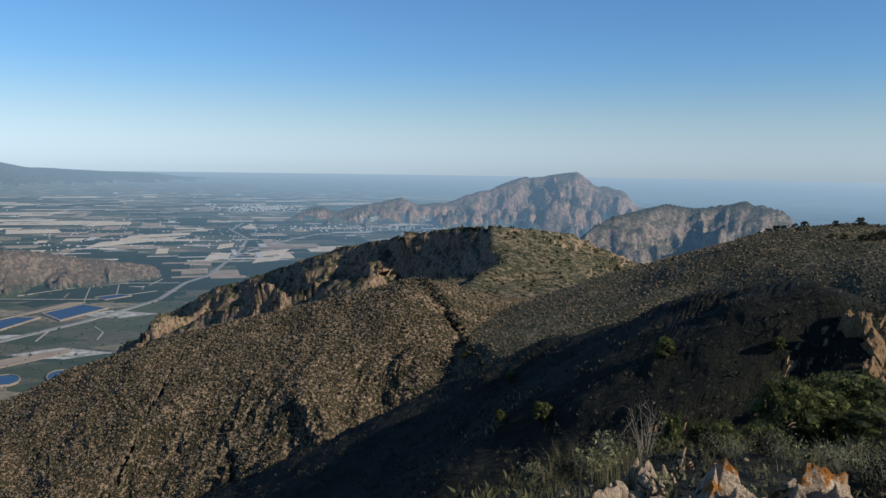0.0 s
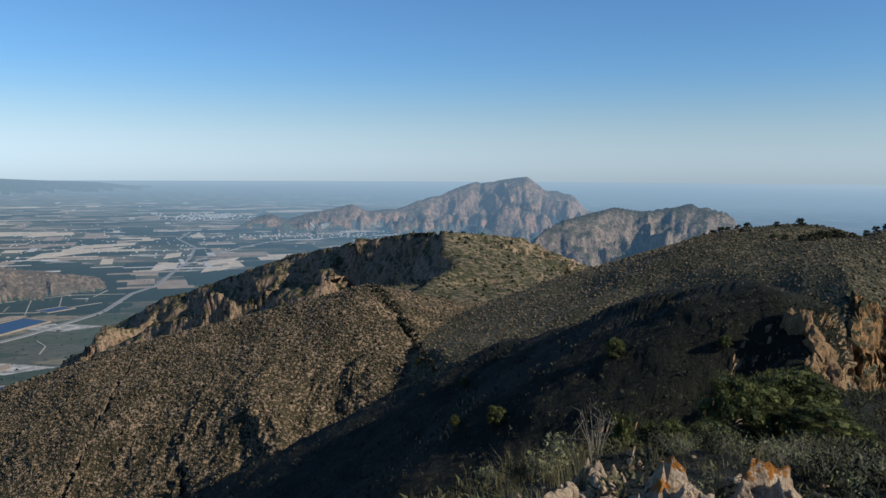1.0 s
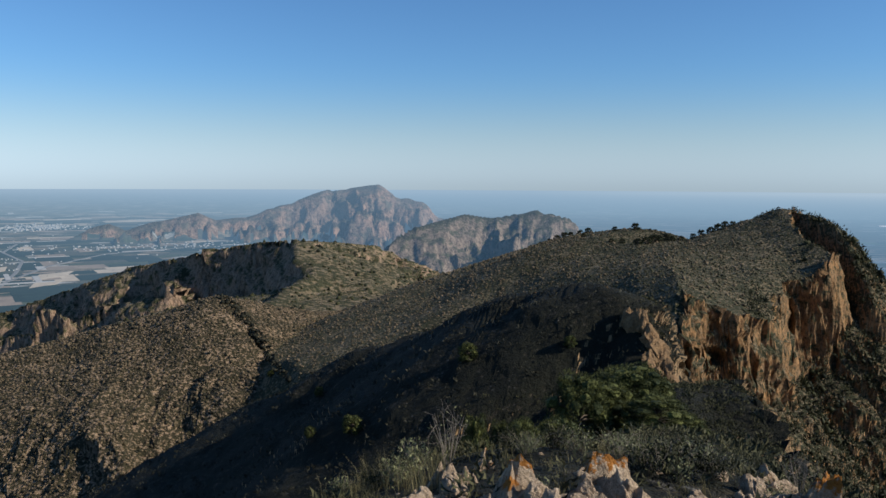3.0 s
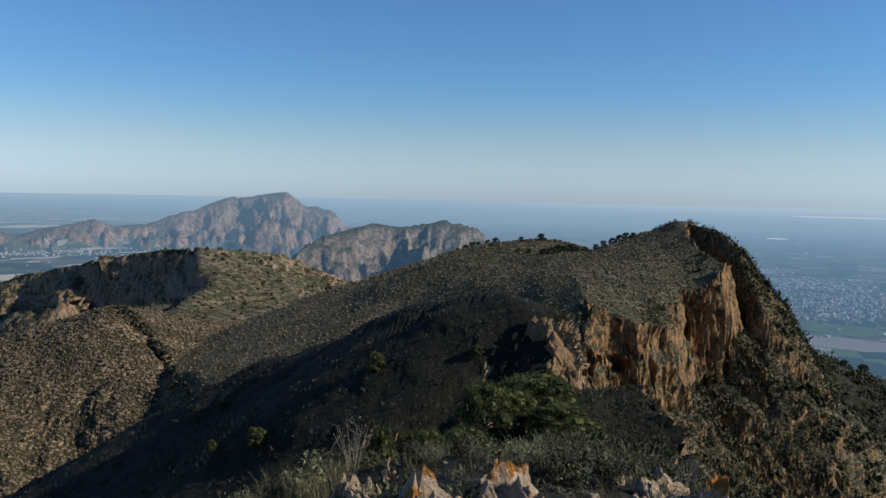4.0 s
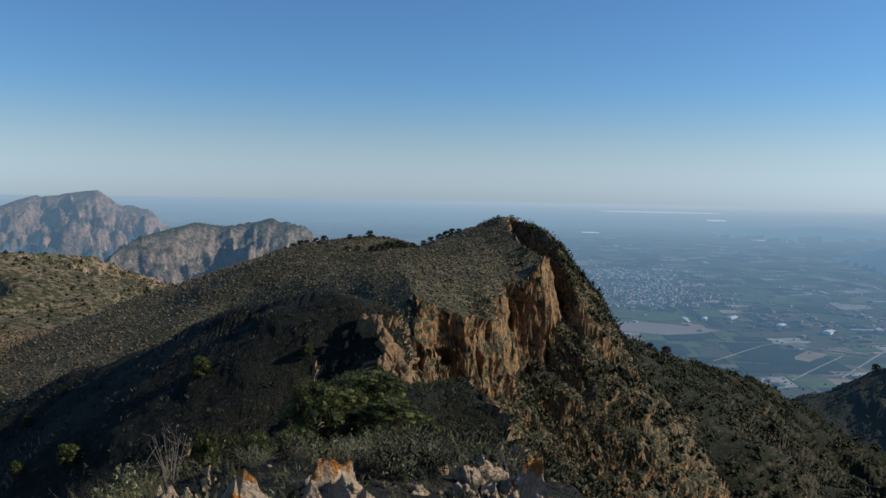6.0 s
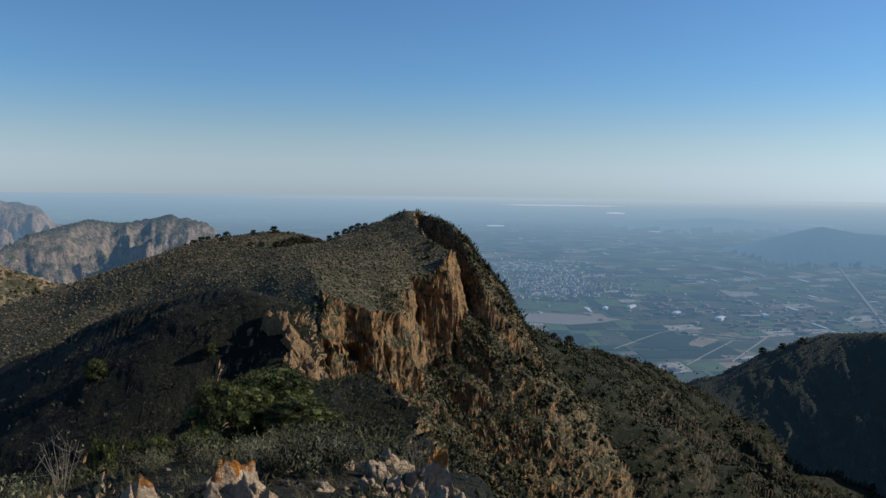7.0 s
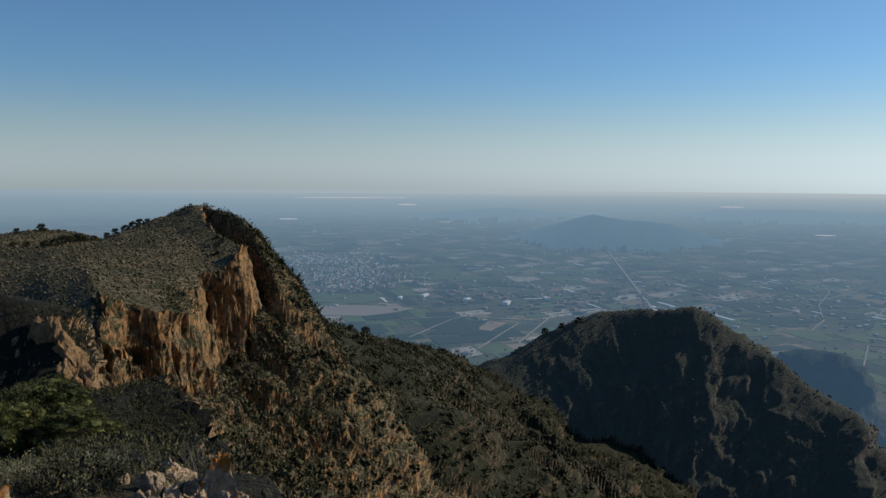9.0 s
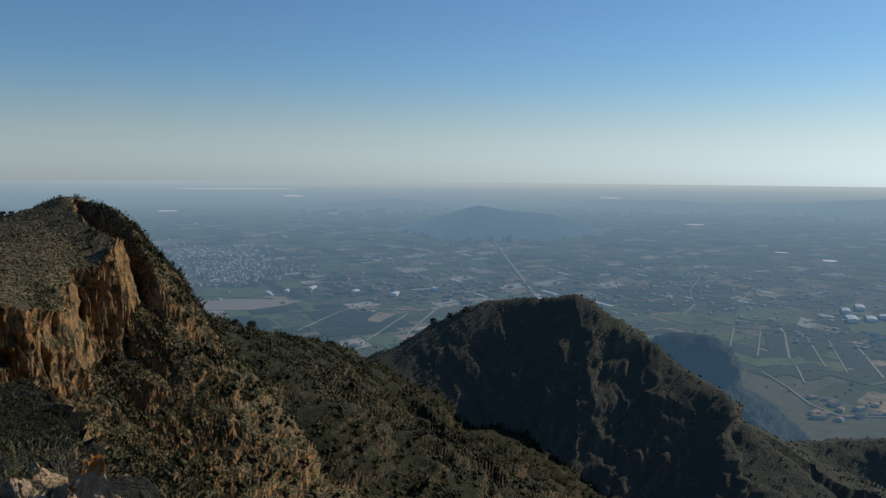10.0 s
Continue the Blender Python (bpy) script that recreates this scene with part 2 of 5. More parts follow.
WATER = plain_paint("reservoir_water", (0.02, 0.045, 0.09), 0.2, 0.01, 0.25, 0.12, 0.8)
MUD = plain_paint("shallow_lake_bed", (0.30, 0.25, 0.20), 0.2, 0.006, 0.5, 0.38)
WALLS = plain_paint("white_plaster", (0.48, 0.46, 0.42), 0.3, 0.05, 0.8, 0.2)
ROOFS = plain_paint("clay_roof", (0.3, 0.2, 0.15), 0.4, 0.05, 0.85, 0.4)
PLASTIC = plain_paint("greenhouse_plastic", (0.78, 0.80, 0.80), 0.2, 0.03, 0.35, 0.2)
# near-white base colour stands in for the sun's glint on water
GLINT = plain_paint("white_glint_paint", (0.85, 0.85, 0.85), 0.1, 0.01, 0.6, 0.2, 0.42)


# ---- the land ----
def lattice(ix, iy, iz):
    h = (ix.astype(np.uint32) * np.uint32(374761393)) ^ (iy.astype(np.uint32) * np.uint32(668265263)) ^ (iz.astype(np.uint32) * np.uint32(2246822519))
    h = (h ^ (h >> np.uint32(13))) * np.uint32(1274126177)
    return ((h ^ (h >> np.uint32(16))) & np.uint32(0xFFFF)).astype(np.float32) / 32767.5 - 1.0


def value_noise(x, y, z):
    ix, iy, iz = (np.floor(v).astype(np.int64) for v in (x, y, z))
    fx, fy, fz = ((x - ix).astype(np.float32), (y - iy).astype(np.float32), (z - iz).astype(np.float32))
    fx, fy, fz = (v * v * (3 - 2 * v) for v in (fx, fy, fz))
    out = 0
    for a in (0, 1):
        for b in (0, 1):
            for c in (0, 1):
                w = (fx if a else 1 - fx) * (fy if b else 1 - fy) * (fz if c else 1 - fz)
                out = out + w * lattice(ix + a, iy + b, iz + c)
    return out


def fbm(x, y, z, octaves=4, gain=0.5, ridged=False):
    total, amp, f = 0.0, 1.0, 1.0
    for i in range(octaves):
        v = value_noise(x * f + 17.3 * i, y * f + 5.1 * i, z * f + 31.7 * i)
        total = total + amp * ((1 - 2 * np.abs(v)) if ridged else v)
        amp, f = amp * gain, f * 2.03
    return total


def spot(az, el, r):
    """Place of a point by its bearing, its height angle from the eye and its distance."""
    a = radians(az)
    return (r * math.sin(a), r * math.cos(a), r * math.tan(radians(el)) + EYE)


def line_near(nodes, x, y):
    """For each place, the nearest point of a line: distance (positive to the right of the line's way) and the line's height there, and how far along."""
    best = np.full(x.shape, 1e9)
    side, height, along, run = np.zeros_like(x), np.zeros_like(x), np.zeros_like(x), 0.0
    for (ax, ay, az), (bx, by, bz) in zip(nodes, nodes[1:]):
        dx, dy = bx - ax, by - ay
        n = math.hypot(dx, dy)
        t = np.clip(((x - ax) * dx + (y - ay) * dy) / (n * n), 0, 1)
        ox, oy = x - ax - t * dx, y - ay - t * dy
        d = np.hypot(ox, oy)
        near = d < best
        best = np.where(near, d, best)
        side = np.where(near, np.where(ox * dy - oy * dx > 0, d, -d), side)
        height = np.where(near, az + t * (bz - az), height)
        along = np.where(near, run + t * n, along)
        run += n
    return side, height, along


def crest(nodes, x, y, left, right, soft, spurs=0.0, wave=100.0, reach=1e9, after=0.5):
    """A ridge that falls to each side by left and right (metres down a metre), rounded over soft metres, with spurs and gullies;
    past reach metres from its line it falls by after."""
    pts = [spot(*n) for n in nodes]
    near, side, high, share = np.full(x.shape, 1e9), 0 * x, 0 * x, 0 * x + 1e-200
    for a, b in zip(pts, pts[1:]):
        off, height, _ = line_near([a, b], x, y)
        d = np.abs(off)
        w = (50.0 / (d + 2.0)) ** 12
        high, share = high + w * height, share + w
        side = np.where(d < near, off, side)
        near = np.minimum(near, d)
    if isinstance(right, list):
        right = np.interp(np.degrees(np.arctan2(x, y)), [n[0] for n in nodes], right)
    fall = np.where(side > 0, right, left)
    top = high / share - fall * (np.sqrt(near * near + soft * soft) - soft) - after * np.maximum(near - reach, 0)
    if spurs:
        off, _, along = line_near(pts, x, y)
        bend = along + 0.45 * wave * fbm(x / wave, y / wave, 0 * x + 2.5, 3) + 0.35 * off * np.sin(along / (3.1 * wave))
        cut = fbm(bend / wave, off / (wave * 1.7), 0 * x + wave, 5, 0.55, True)
        top = top + spurs * (cut - 1.3) * np.minimum(near, wave * 1.6) * 0.5
    return top


DEPTH, TRUE, SQUEEZE = 420.0, 1600.0, 3500.0


def plain_true(r):
    """True distance of the plain that lies at r: past TRUE the distance is drawn together towards the horizon."""
    u = np.maximum(r - TRUE, 0)
    return np.where(r > TRUE, TRUE + u / np.maximum(1 - u / SQUEEZE, 0.02), r)


def plain_level(r):
    return EYE - DEPTH * r / np.maximum(plain_true(r), 1)


def plain_spot(az, el, lift=0.0):
    """Place on the plain seen at a bearing and height angle."""
    true = DEPTH / math.tan(radians(-el))
    r = true if true < TRUE else TRUE + (true - TRUE) * SQUEEZE / (true - TRUE + SQUEEZE)
    a = radians(az)
    return (r * math.sin(a), r * math.cos(a), EYE - DEPTH * r / true + lift)


OWN = [(180, -6, 90), (180, -10, 30), (180, -40, 2), (15, -30, 2.6), (24, -19.0, 6), (30, -18.5, 14), (30, -17.4, 30), (28.5, -16.8, 50), (28, -15.4, 72), (27.5, -15.0, 82)]
OUTCROP = [(10.0, -11.8, 136), (12.5, -10.8, 131), (16.0, -9.6, 122), (18.4, -8.7, 115), (20.8, -7.7, 108), (24, -7.3, 103), (26, -7.4, 99.5), (27.5, -7.9, 97), (28.7, -8.9, 95), (29.6, -10.6, 93), (30.6, -13.4, 90)]
OUTCROP_FOOT = [(27.4, -7.9, 97), (28.5, -9.3, 94), (28.9, -10.6, 91), (28.7, -12.4, 86), (28.0, -14.4, 78)]
SUMMIT_LINE = [(12.5, -8.75, 400), (15.5, -7.4, 372), (18, -6.75, 348), (20, -5.6, 326), (21.8, -4.4, 308), (23.4, -3.8, 292), (26.6, -3.25, 275), (28.2, -3.15, 266), (30.5, -3.9, 257), (32.7, -3.25, 259), (35.2, -2.35, 262), (37.4, -1.6, 264), (38.4, -1.75, 266)]
SUMMIT_FALL = [0.29, 0.29, 0.28, 0.26, 0.23, 0.19, 0.12, 0.08, 0.05, 0.07, 0.1, 0.15, 0.16]
KNOLL = [(29, -16.5, 62), (31.5, -14.6, 72), (33.5, -13.7, 76), (35.0, -14.0, 74)]
# the cliff line along the ridge's right side, from behind the eye to the back of the summit
SCARP = [(178, -7, 95), (172, -12, 30), (150, -36, 5), (75, -45, 2.6), (44, -24, 6), (40.5, -19.3, 12), (38.6, -18.4, 24), (38.0, -17.2, 44), (37.2, -15.4, 64), (35.8, -14.2, 76), (32.2, -14.0, 84), (31.0, -13.4, 92), (30.0, -10.4, 104), (29.7, -9.5, 118), (30.3, -9.8, 132), (31.5, -9.2, 146), (32.8, -8.6, 150), (34.8, -8.6, 154), (37.6, -8.7, 165), (37.9, -6.8, 192), (40.2, -5.7, 205), (40.1, -4.95, 214), (39.2, -4.0, 228), (38.4, -3.2, 240), (37.9, -2.3, 252), (38.0, -1.8, 263), (38.8, -2.6, 278), (40.4, -6, 312), (42.2, -9, 360), (44, -12, 430)]
SCARP_DROP = [4, 4, 3, 2.5, 3, 4, 5, 7, 8, 8, 7, 8, 12, 14, 14, 16, 17, 17, 18, 19, 16, 12, 10, 9, 9, 9, 10, 14, 20, 20]
# the buttress that comes down from the summit, its steep face turned from the sun
RIB = [(38.0, -1.75, 263), (39.0, -1.85, 254), (40.55, -2.6, 241), (41.5, -3.95, 231), (42.5, -5.8, 221), (43.2, -7.6, 212), (43.7, -9.2, 207)]
APRON = [(40.7, -6.6, 221), (41.3, -7.2, 218), (42.0, -8.1, 215), (42.8, -9.3, 211), (43.5, -10.8, 206)]
SPUR = [(44.0, -8.9, 262), (45.9, -10.1, 300), (47.5, -10.9, 340), (51.5, -11.3, 400), (55.5, -12.4, 450), (57.1, -13.4, 475)]
BROWN_LINE = [(-36, -17, 300), (-29.8, -15.2, 290), (-24.7, -13.5, 280), (-18.1, -11.7, 272), (-11.5, -10.5, 266), (-7.5, -9.6, 262), (-3.8, -8.4, 260), (-1.7, -7.95, 260), (0.8, -8.5, 270), (4.9, -9.2, 285), (9, -9.2, 300), (13, -8.6, 315), (16.1, -7.9, 330)]
DARK_LINE = [(55.5, -14.8, 470), (57.1, -14.0, 480), (59.2, -12.75, 500), (62.9, -10.9, 520), (66.9, -8.95, 540), (70.4, -8.75, 540), (72.9, -8.35, 540), (75.8, -9.75, 540), (78.2, -11.4, 535), (80.4, -13.1, 528), (83.4, -14.6, 520), (84.7, -16.6, 520)]
DARK_LINE_2 = [(84.0, -17.9, 560), (86.8, -17.1, 600), (89.0, -17.1, 640), (92.8, -16.3, 680), (100, -15.5, 720), (120, -14, 760)]

DARK_LINE_3 = [(77.5, -11.8, 1000), (78.6, -11.0, 1000), (80.3, -10.7, 990), (81.9, -10.8, 980), (83.2, -12.2, 960), (84.0, -15.5, 940), (84.6, -20, 920)]
CRAG_LINE = [(-25.0, -17.5, 1160), (-23.0, -14.0, 1120), (-20.7, -11.4, 1070), (-18, -9.6, 1020), (-15.7, -8.5, 970), (-12.9, -7.65, 920), (-9.8, -6.5, 860), (-7.6, -5.9, 810), (-5.0, -5.4, 765), (-2.3, -4.85, 715), (0.7, -4.3, 675), (3.2, -4.05, 640), (4.8, -4.3, 720), (6.9, -4.3, 800), (8.6, -4.5, 880), (10.1, -5.0, 960), (12.5, -6.2, 1050)]
CRAG_FALL = [0.6, 0.6, 0.62, 0.66, 0.7, 0.74, 0.8, 0.95, 1.3, 1.7, 1.9, 1.6, 0.34, 0.26, 0.28, 0.5, 0.6]
CRAG_SPUR = [(3.3, -4.2, 640), (4.5, -5.4, 590), (4.9, -6.3, 560), (3.3, -7.6, 510), (1.0, -8.6, 470)]
# lower ribs on the ridge's face: pale cliffs turned to the sun
CRAG_RIBS = (
    [(-11.5, -10.6, 760), (-9.6, -9.6, 745), (-8.5, -8.8, 730), (-6.7, -7.7, 710), (-4.9, -6.8, 690)],
    [(-20.0, -12.4, 930), (-17.3, -10.5, 880), (-14.5, -9.8, 840), (-11.8, -9.65, 800), (-9.6, -9.7, 775)],
    [(-19.5, -13.2, 820), (-17.7, -11.8, 780), (-14.6, -11.3, 740), (-12.5, -11.6, 720)],
    [(7.6, -4.9, 830), (9.2, -5.2, 830), (10.4, -5.6, 840)])
# ravines in the brown hill: bearing, height angle, distance
RAVINES = (
    [(-17.7, -12.6, 258), (-19.4, -16.0, 236), (-21.8, -18.5, 220), (-25.0, -20.5, 205), (-28.6, -23.0, 190)],
    [(-1.7, -9.0, 252), (0.7, -11.6, 240), (2.3, -13.8, 226), (3.5, -15.2, 216)],
    [(-15.4, -19.5, 212), (-15.0, -22.5, 196), (-14.8, -25.0, 184)])
BASIN = [(2.0, -8.9, 470), (6, -8.3, 500), (10, -8.0, 540), (14, -7.7, 540), (20, -6.6, 480)]
GREY_LINE = [(7.5, -7.0, 1650), (8.9, -5.7, 1700), (10.3, -4.6, 1750), (12, -3.35, 1800), (14, -2.75, 1850), (15.9, -2.25, 1900), (17.8, -2.55, 1930), (19.9, -2.15, 1950), (21, -1.95, 1950), (23.2, -2.45, 1940), (23.9, -3.1, 1930), (25.5, -5, 1920)]
FAR_LINE = [(-12.5, -4.3, 3580), (-11.3, -3.85, 3600), (-9.9, -3.15, 3620), (-8.7, -2.8, 3630), (-7.5, -3.15, 3640), (-5.4, -2.65, 3650), (-3, -2.15, 3660), (-1.8, -2.7, 3670), (0.3, -2.45, 3690), (2.7, -1.55, 3720), (4.7, -0.95, 3740), (6, -0.42, 3750), (7.2, -0.5, 3750), (8.8, -0.25, 3750), (9.6, -0.15, 3750), (11.2, -1.05, 3740), (12.7, -1.35, 3730), (14.3, -2.5, 3720), (16, -3.8, 3710)]
LOW_LINE = [(-40, -5.6, 2740), (-33, -5.4, 2720), (-27.8, -5.65, 2700), (-25.5, -6.05, 2690), (-22.8, -6.5, 2680), (-20.3, -6.9, 2670), (-19.3, -7.8, 2660)]
HAZY_LINE = [(60, -3.8, 3560), (63.3, -2.75, 3580), (65.7, -2.15, 3600), (67.8, -2.5, 3600), (71, -2.75, 3600), (73, -3.4, 3580)]
HAZY_LINE_2 = [(53, -2.1, 4050), (56.3, -1.9, 4060), (59.6, -1.75, 4080), (62.1, -1.9, 4100), (66, -2.1, 4100)]
HAZY_LINE_3 = [(72, -1.9, 4150), (74.2, -1.65, 4150), (79.6, -1.55, 4150), (83, -1.7, 4150), (86.8, -1.6, 4150), (92.3, -1.3, 4150), (110, -1.4, 4150)]
HAZY_LINE_4 = [(-60, 0.3, 4600), (-36, 0.1, 4600), (-29.2, -0.05, 4600), (-27.9, -0.25, 4600), (-24.7, -0.45, 4600), (-20, -0.65, 4600), (-15, -1.2, 4600)]


def scarp_cap(x, y):
    """How high the land may stand near the cliff line: open on the ridge's side, a cliff and then ribbed scree on the other."""
    side, edge, along = line_near([spot(*n) for n in SCARP], x, y)
    stations = np.cumsum([0] + [math.dist(spot(*a)[:2], spot(*b)[:2]) for a, b in zip(SCARP, SCARP[1:])])
    drop = np.interp(along, stations, SCARP_DROP)
    r = np.hypot(x, y)
    size = np.clip(r / 120, 0.06, 1.0) * np.interp(r, [225, 250], [1.0, 0.15])
    side = side + size * (2.8 * fbm(x / 17, y / 17, 0 * x, 2) + 0.9 * fbm(x / 4.5, y / 4.5, 0 * x + 3, 2))
    wide = drop * 0.22
    s = np.maximum(side, 0)
    cliff = drop * np.clip(s / np.maximum(wide, 0.2), 0, 1)
    scree = np.maximum(s - wide, 0)
    ribs = fbm(along / 15, s / 70, 0 * x + 6, 3, 0.55, True) * np.clip(scree / 8, 0, 1) * np.clip((r - 50) / 60, 0, 1)
    fall = cliff + np.interp(scree, [0, 35, 140, 300, 480, 1000], [0, 36, 94, 130, 190, 460]) - 3.4 * ribs
    return np.where(side > 0, edge - fall, edge + 2.5 * -side + 0.4)


KINDS = ("ridge", "summit", "slope", "brown", "dark", "blue", "crag", "grey", "far", "low", "faint", "hazy", "plain")


def ridge_form(x, y):
    """The ridge that the eye stands on, the rocky outcrop on it and the knoll before the cliffs."""
    r = np.hypot(x, y)
    own = crest(OWN, x, y, 0.67, 0.25, 1.5) + np.clip((r - 12) / 60, 0, 1) * 0.7 * fbm(x / 12, y / 12, 0 * x, 3)
    rocky = crest(OUTCROP, x, y, 0.60, [0.6, 0.6, 0.6, 0.6, 0.6, 0.55, 0.55, 0.6, 0.9, 1.6, 1.8], 4.0) + 0.9 * fbm(x / 9, y / 9, 0 * x, 4)
    rocky = np.maximum(rocky, crest(OUTCROP_FOOT, x, y, 1.1, 0.68, 1.5) + 0.8 * fbm(x / 6, y / 6, 0 * x + 5, 4))
    return np.maximum(np.maximum(own, rocky), crest(KNOLL, x, y, 0.5, 0.4, 3.0) + 0.6 * fbm(x / 6, y / 6, 0 * x, 3))


def brown_form(x, y, wx, wy):
    """The dry brown hill with its ravines."""
    top = crest(BROWN_LINE, wx, wy, 0.45, 0.36, 10.0, 0.14, 48) + 0.8 * fbm(x / 12, y / 12, 0 * x + 2, 4)
    for nodes, deep in zip(RAVINES, (15.0, 4.0, 5.0)):
        off, _, along = line_near([spot(*n) for n in nodes], x + (wx - x) * 0.6, y + (wy - y) * 0.6)
        top = top - deep * np.clip(along / 25, 0.15, 1) * np.exp(-np.abs(off) / np.where(off > 0, 2.0, 1.0) * (3.0 + 0.4 * deep))
    return top


def summit_form(x, y, wx, wy):
    return crest(SUMMIT_LINE, wx, wy, 0.4, SUMMIT_FALL, 8.0, 0, 100, 115, 0.5) + 0.5 * fbm(x / 14, y / 14, 0 * x, 4)


def rib_form(x, y):
    return np.maximum(crest(RIB, x, y, 1.1, 2.2, 0.8, reach=14, after=0.7) + 0.8 * fbm(x / 7, y / 7, 0 * x + 8, 4) - 2.5 * np.maximum(211 - np.hypot(x, y), 0), crest(APRON, x, y, 0.9, 0.9, 3.0, reach=25, after=0.5) + 1.5 * fbm(x / 6, y / 6, 0 * x + 2, 4))


def crag_form(x, y, wx, wy):
    main = crest(CRAG_LINE, wx, wy, 0.6, CRAG_FALL, 3.0, 1.05, 65)
    for line in CRAG_RIBS:
        main = np.maximum(main, crest(line, wx, wy, 0.7, 1.3, 2.0, 0.6, 34, 30, 0.6))
    main = np.maximum(main, crest(CRAG_SPUR, wx, wy, 0.25, 1.2, 4.0, 0.2, 60, 140, 0.5))
    return np.maximum(main, crest(BASIN, wx, wy, 0.12, 0.12, 30, 0, 100, 90, 0.5) + 2 * fbm(x / 60, y / 60, 0 * x))


def dark_form(x, y, wx, wy):
    back = crest(DARK_LINE_2, wx, wy, 0.5, 0.95, 4, 0.25, 60)
    return np.maximum(crest(DARK_LINE, (x + wx) / 2, (y + wy) / 2, 0.55, 0.8, 6.0, 0.2, 55), back) + 1.2 * fbm(x / 16, y / 16, 0 * x, 4)


def hazy_form(x, y):
    return np.max([crest(HAZY_LINE, x, y, 0.4, 0.4, 40, 0.2, 200), crest(HAZY_LINE_2, x, y, 0.4, 0.4, 30, 0.2, 200), crest(HAZY_LINE_3, x, y, 0.4, 0.4, 30, 0.2, 200)], 0)


def land(x, y):
    """Height of the land, and which form it belongs to."""
    shape = x.shape
    x, y = x.ravel(), y.ravel()
    r = np.hypot(x, y)
    bearing = np.degrees(np.arctan2(x, y))
    amount = np.clip(r / 60, 0, 8)
    near = r < 1800
    wx, wy = x.copy(), y.copy()
    wx[near] += amount[near] * fbm(x[near] / 45, y[near] / 45, 0 * x[near], 3)
    wy[near] += amount[near] * fbm(x[near] / 45, y[near] / 45, 0 * x[near] + 9, 3)

    def only(where, form, *places):
        """A form worked out only where it can matter."""
        out = np.full(x.shape, -1e3)
        if where.any():
            out[where] = form(*(p[where] for p in places))
        return out

    close = r < 650
    ridge = only(close, ridge_form, x, y)
    summit = only(close & (r > 90) & (bearing > -15) & (bearing < 75), summit_form, x, y, wx, wy)
    cap = only(close, scarp_cap, x, y)
    # cap that shapes the summit's right skyline to fit the camera's view
    skyline_fit = EYE + r * np.tan(np.radians(np.interp(bearing, [37.8, 39.0, 40.4, 41.3, 42.1, 42.7, 43.2, 44.0], [-1.4, -2.0, -2.8, -3.9, -5.2, -6.7, -8.0, -9.4])))
    cap = np.where((bearing > 38) & (bearing < 60) & (r > 200), np.minimum(cap, skyline_fit), cap)
    over = close & (cap < np.maximum(ridge, summit))
    scree = np.minimum(np.maximum(ridge, summit), cap) + np.clip(r / 200, 0, 1) * 2.0 * fbm(x / 30, y / 30, 0 * x + 4, 4, 0.5, True) * over
    rib = only(close & (r > 150) & (bearing > 36) & (bearing < 60), rib_form, x, y)
    forms = [
        np.where(over & (r > 30), np.where(summit < ridge, scree, -1e3), np.minimum(ridge, cap)),
        np.maximum(np.where(over, np.where(summit >= ridge, scree, -1e3), np.minimum(summit, cap)), rib),
        only((r > 60) & (r < 1100) & (bearing > 25), lambda a, b: crest(SPUR, a, b, 0.7, 0.52, 6.0, 0.2, 45), wx, wy),
        only((r > 60) & (r < 1100) & (bearing < 60), brown_form, x, y, wx, wy),
        only((r > 200) & (r < 1700) & (bearing > 40) & (bearing < 140), dark_form, x, y, wx, wy),
        only((r > 600) & (r < 1500) & (bearing > 60) & (bearing < 110), lambda a, b: crest(DARK_LINE_3, a, b, 0.9, 0.8, 15, 0.2, 120), wx, wy),
        only((r > 330) & (r < 1800) & (bearing > -60) & (bearing < 40), crag_form, x, y, wx, wy),
        only((r > 1000) & (r < 2800) & (bearing > -20) & (bearing < 60), lambda a, b: crest(GREY_LINE, a, b, 0.5, 0.42, 8.0, 0.75, 120), wx, wy),
        only((r > 2900) & (r < 4500) & (bearing > -40) & (bearing < 40), lambda a, b: crest(FAR_LINE, a, b, 0.6, 0.5, 7.0, 0.85, 110), x, y),
        only((r > 2200) & (r < 3300) & (bearing < -5), lambda a, b: crest(LOW_LINE, a, b, 0.5, 0.5, 12.0, 0.6, 70), x, y),
        only((r > 3900) & (bearing < 10), lambda a, b: crest(HAZY_LINE_4, a, b, 0.2, 0.5, 20, 0.15, 200), x, y),
        only((r > 2900) & (bearing > 30), hazy_form, x, y),
        plain_level(r),
    ]
    stack = np.stack(forms)
    return stack.max(0).reshape(shape), stack.argmax(0).reshape(shape)


def bearings():
    """Bearings of the sheet's columns: fine where the walk looks, coarse behind."""
    return np.radians(np.concatenate([np.arange(-32.5, 28, AZ_STEP), np.arange(28, 43.5, AZ_STEP * 0.55), np.arange(43.5, 95.5, AZ_STEP), np.arange(95.5, 327.5, 2.0)]))


AZ_STEP, RINGS = 0.11, 560
azs = bearings()
coarse = np.geomspace(0.03, 4831, 1300)
some = azs[::6]
sx, sy = np.outer(np.sin(some), coarse), np.outer(np.cos(some), coarse)
sz, _ = land(sx, sy)
angle = np.arctan2(sz - EYE, coarse[None, :])
weight = np.abs(np.diff(angle, axis=1)) * np.where(coarse[1:] < 3.3, 0.04, 1.0)[None, :] + 0.05 * np.diff(np.log(coarse))[None, :] * np.clip(coarse[1:] / 60, 0.02, 1)
wide = 9
padded = np.concatenate([weight[-wide:], weight, weight[:wide]])
weight = sum(padded[i:i + len(some)] for i in range(2 * wide + 1))
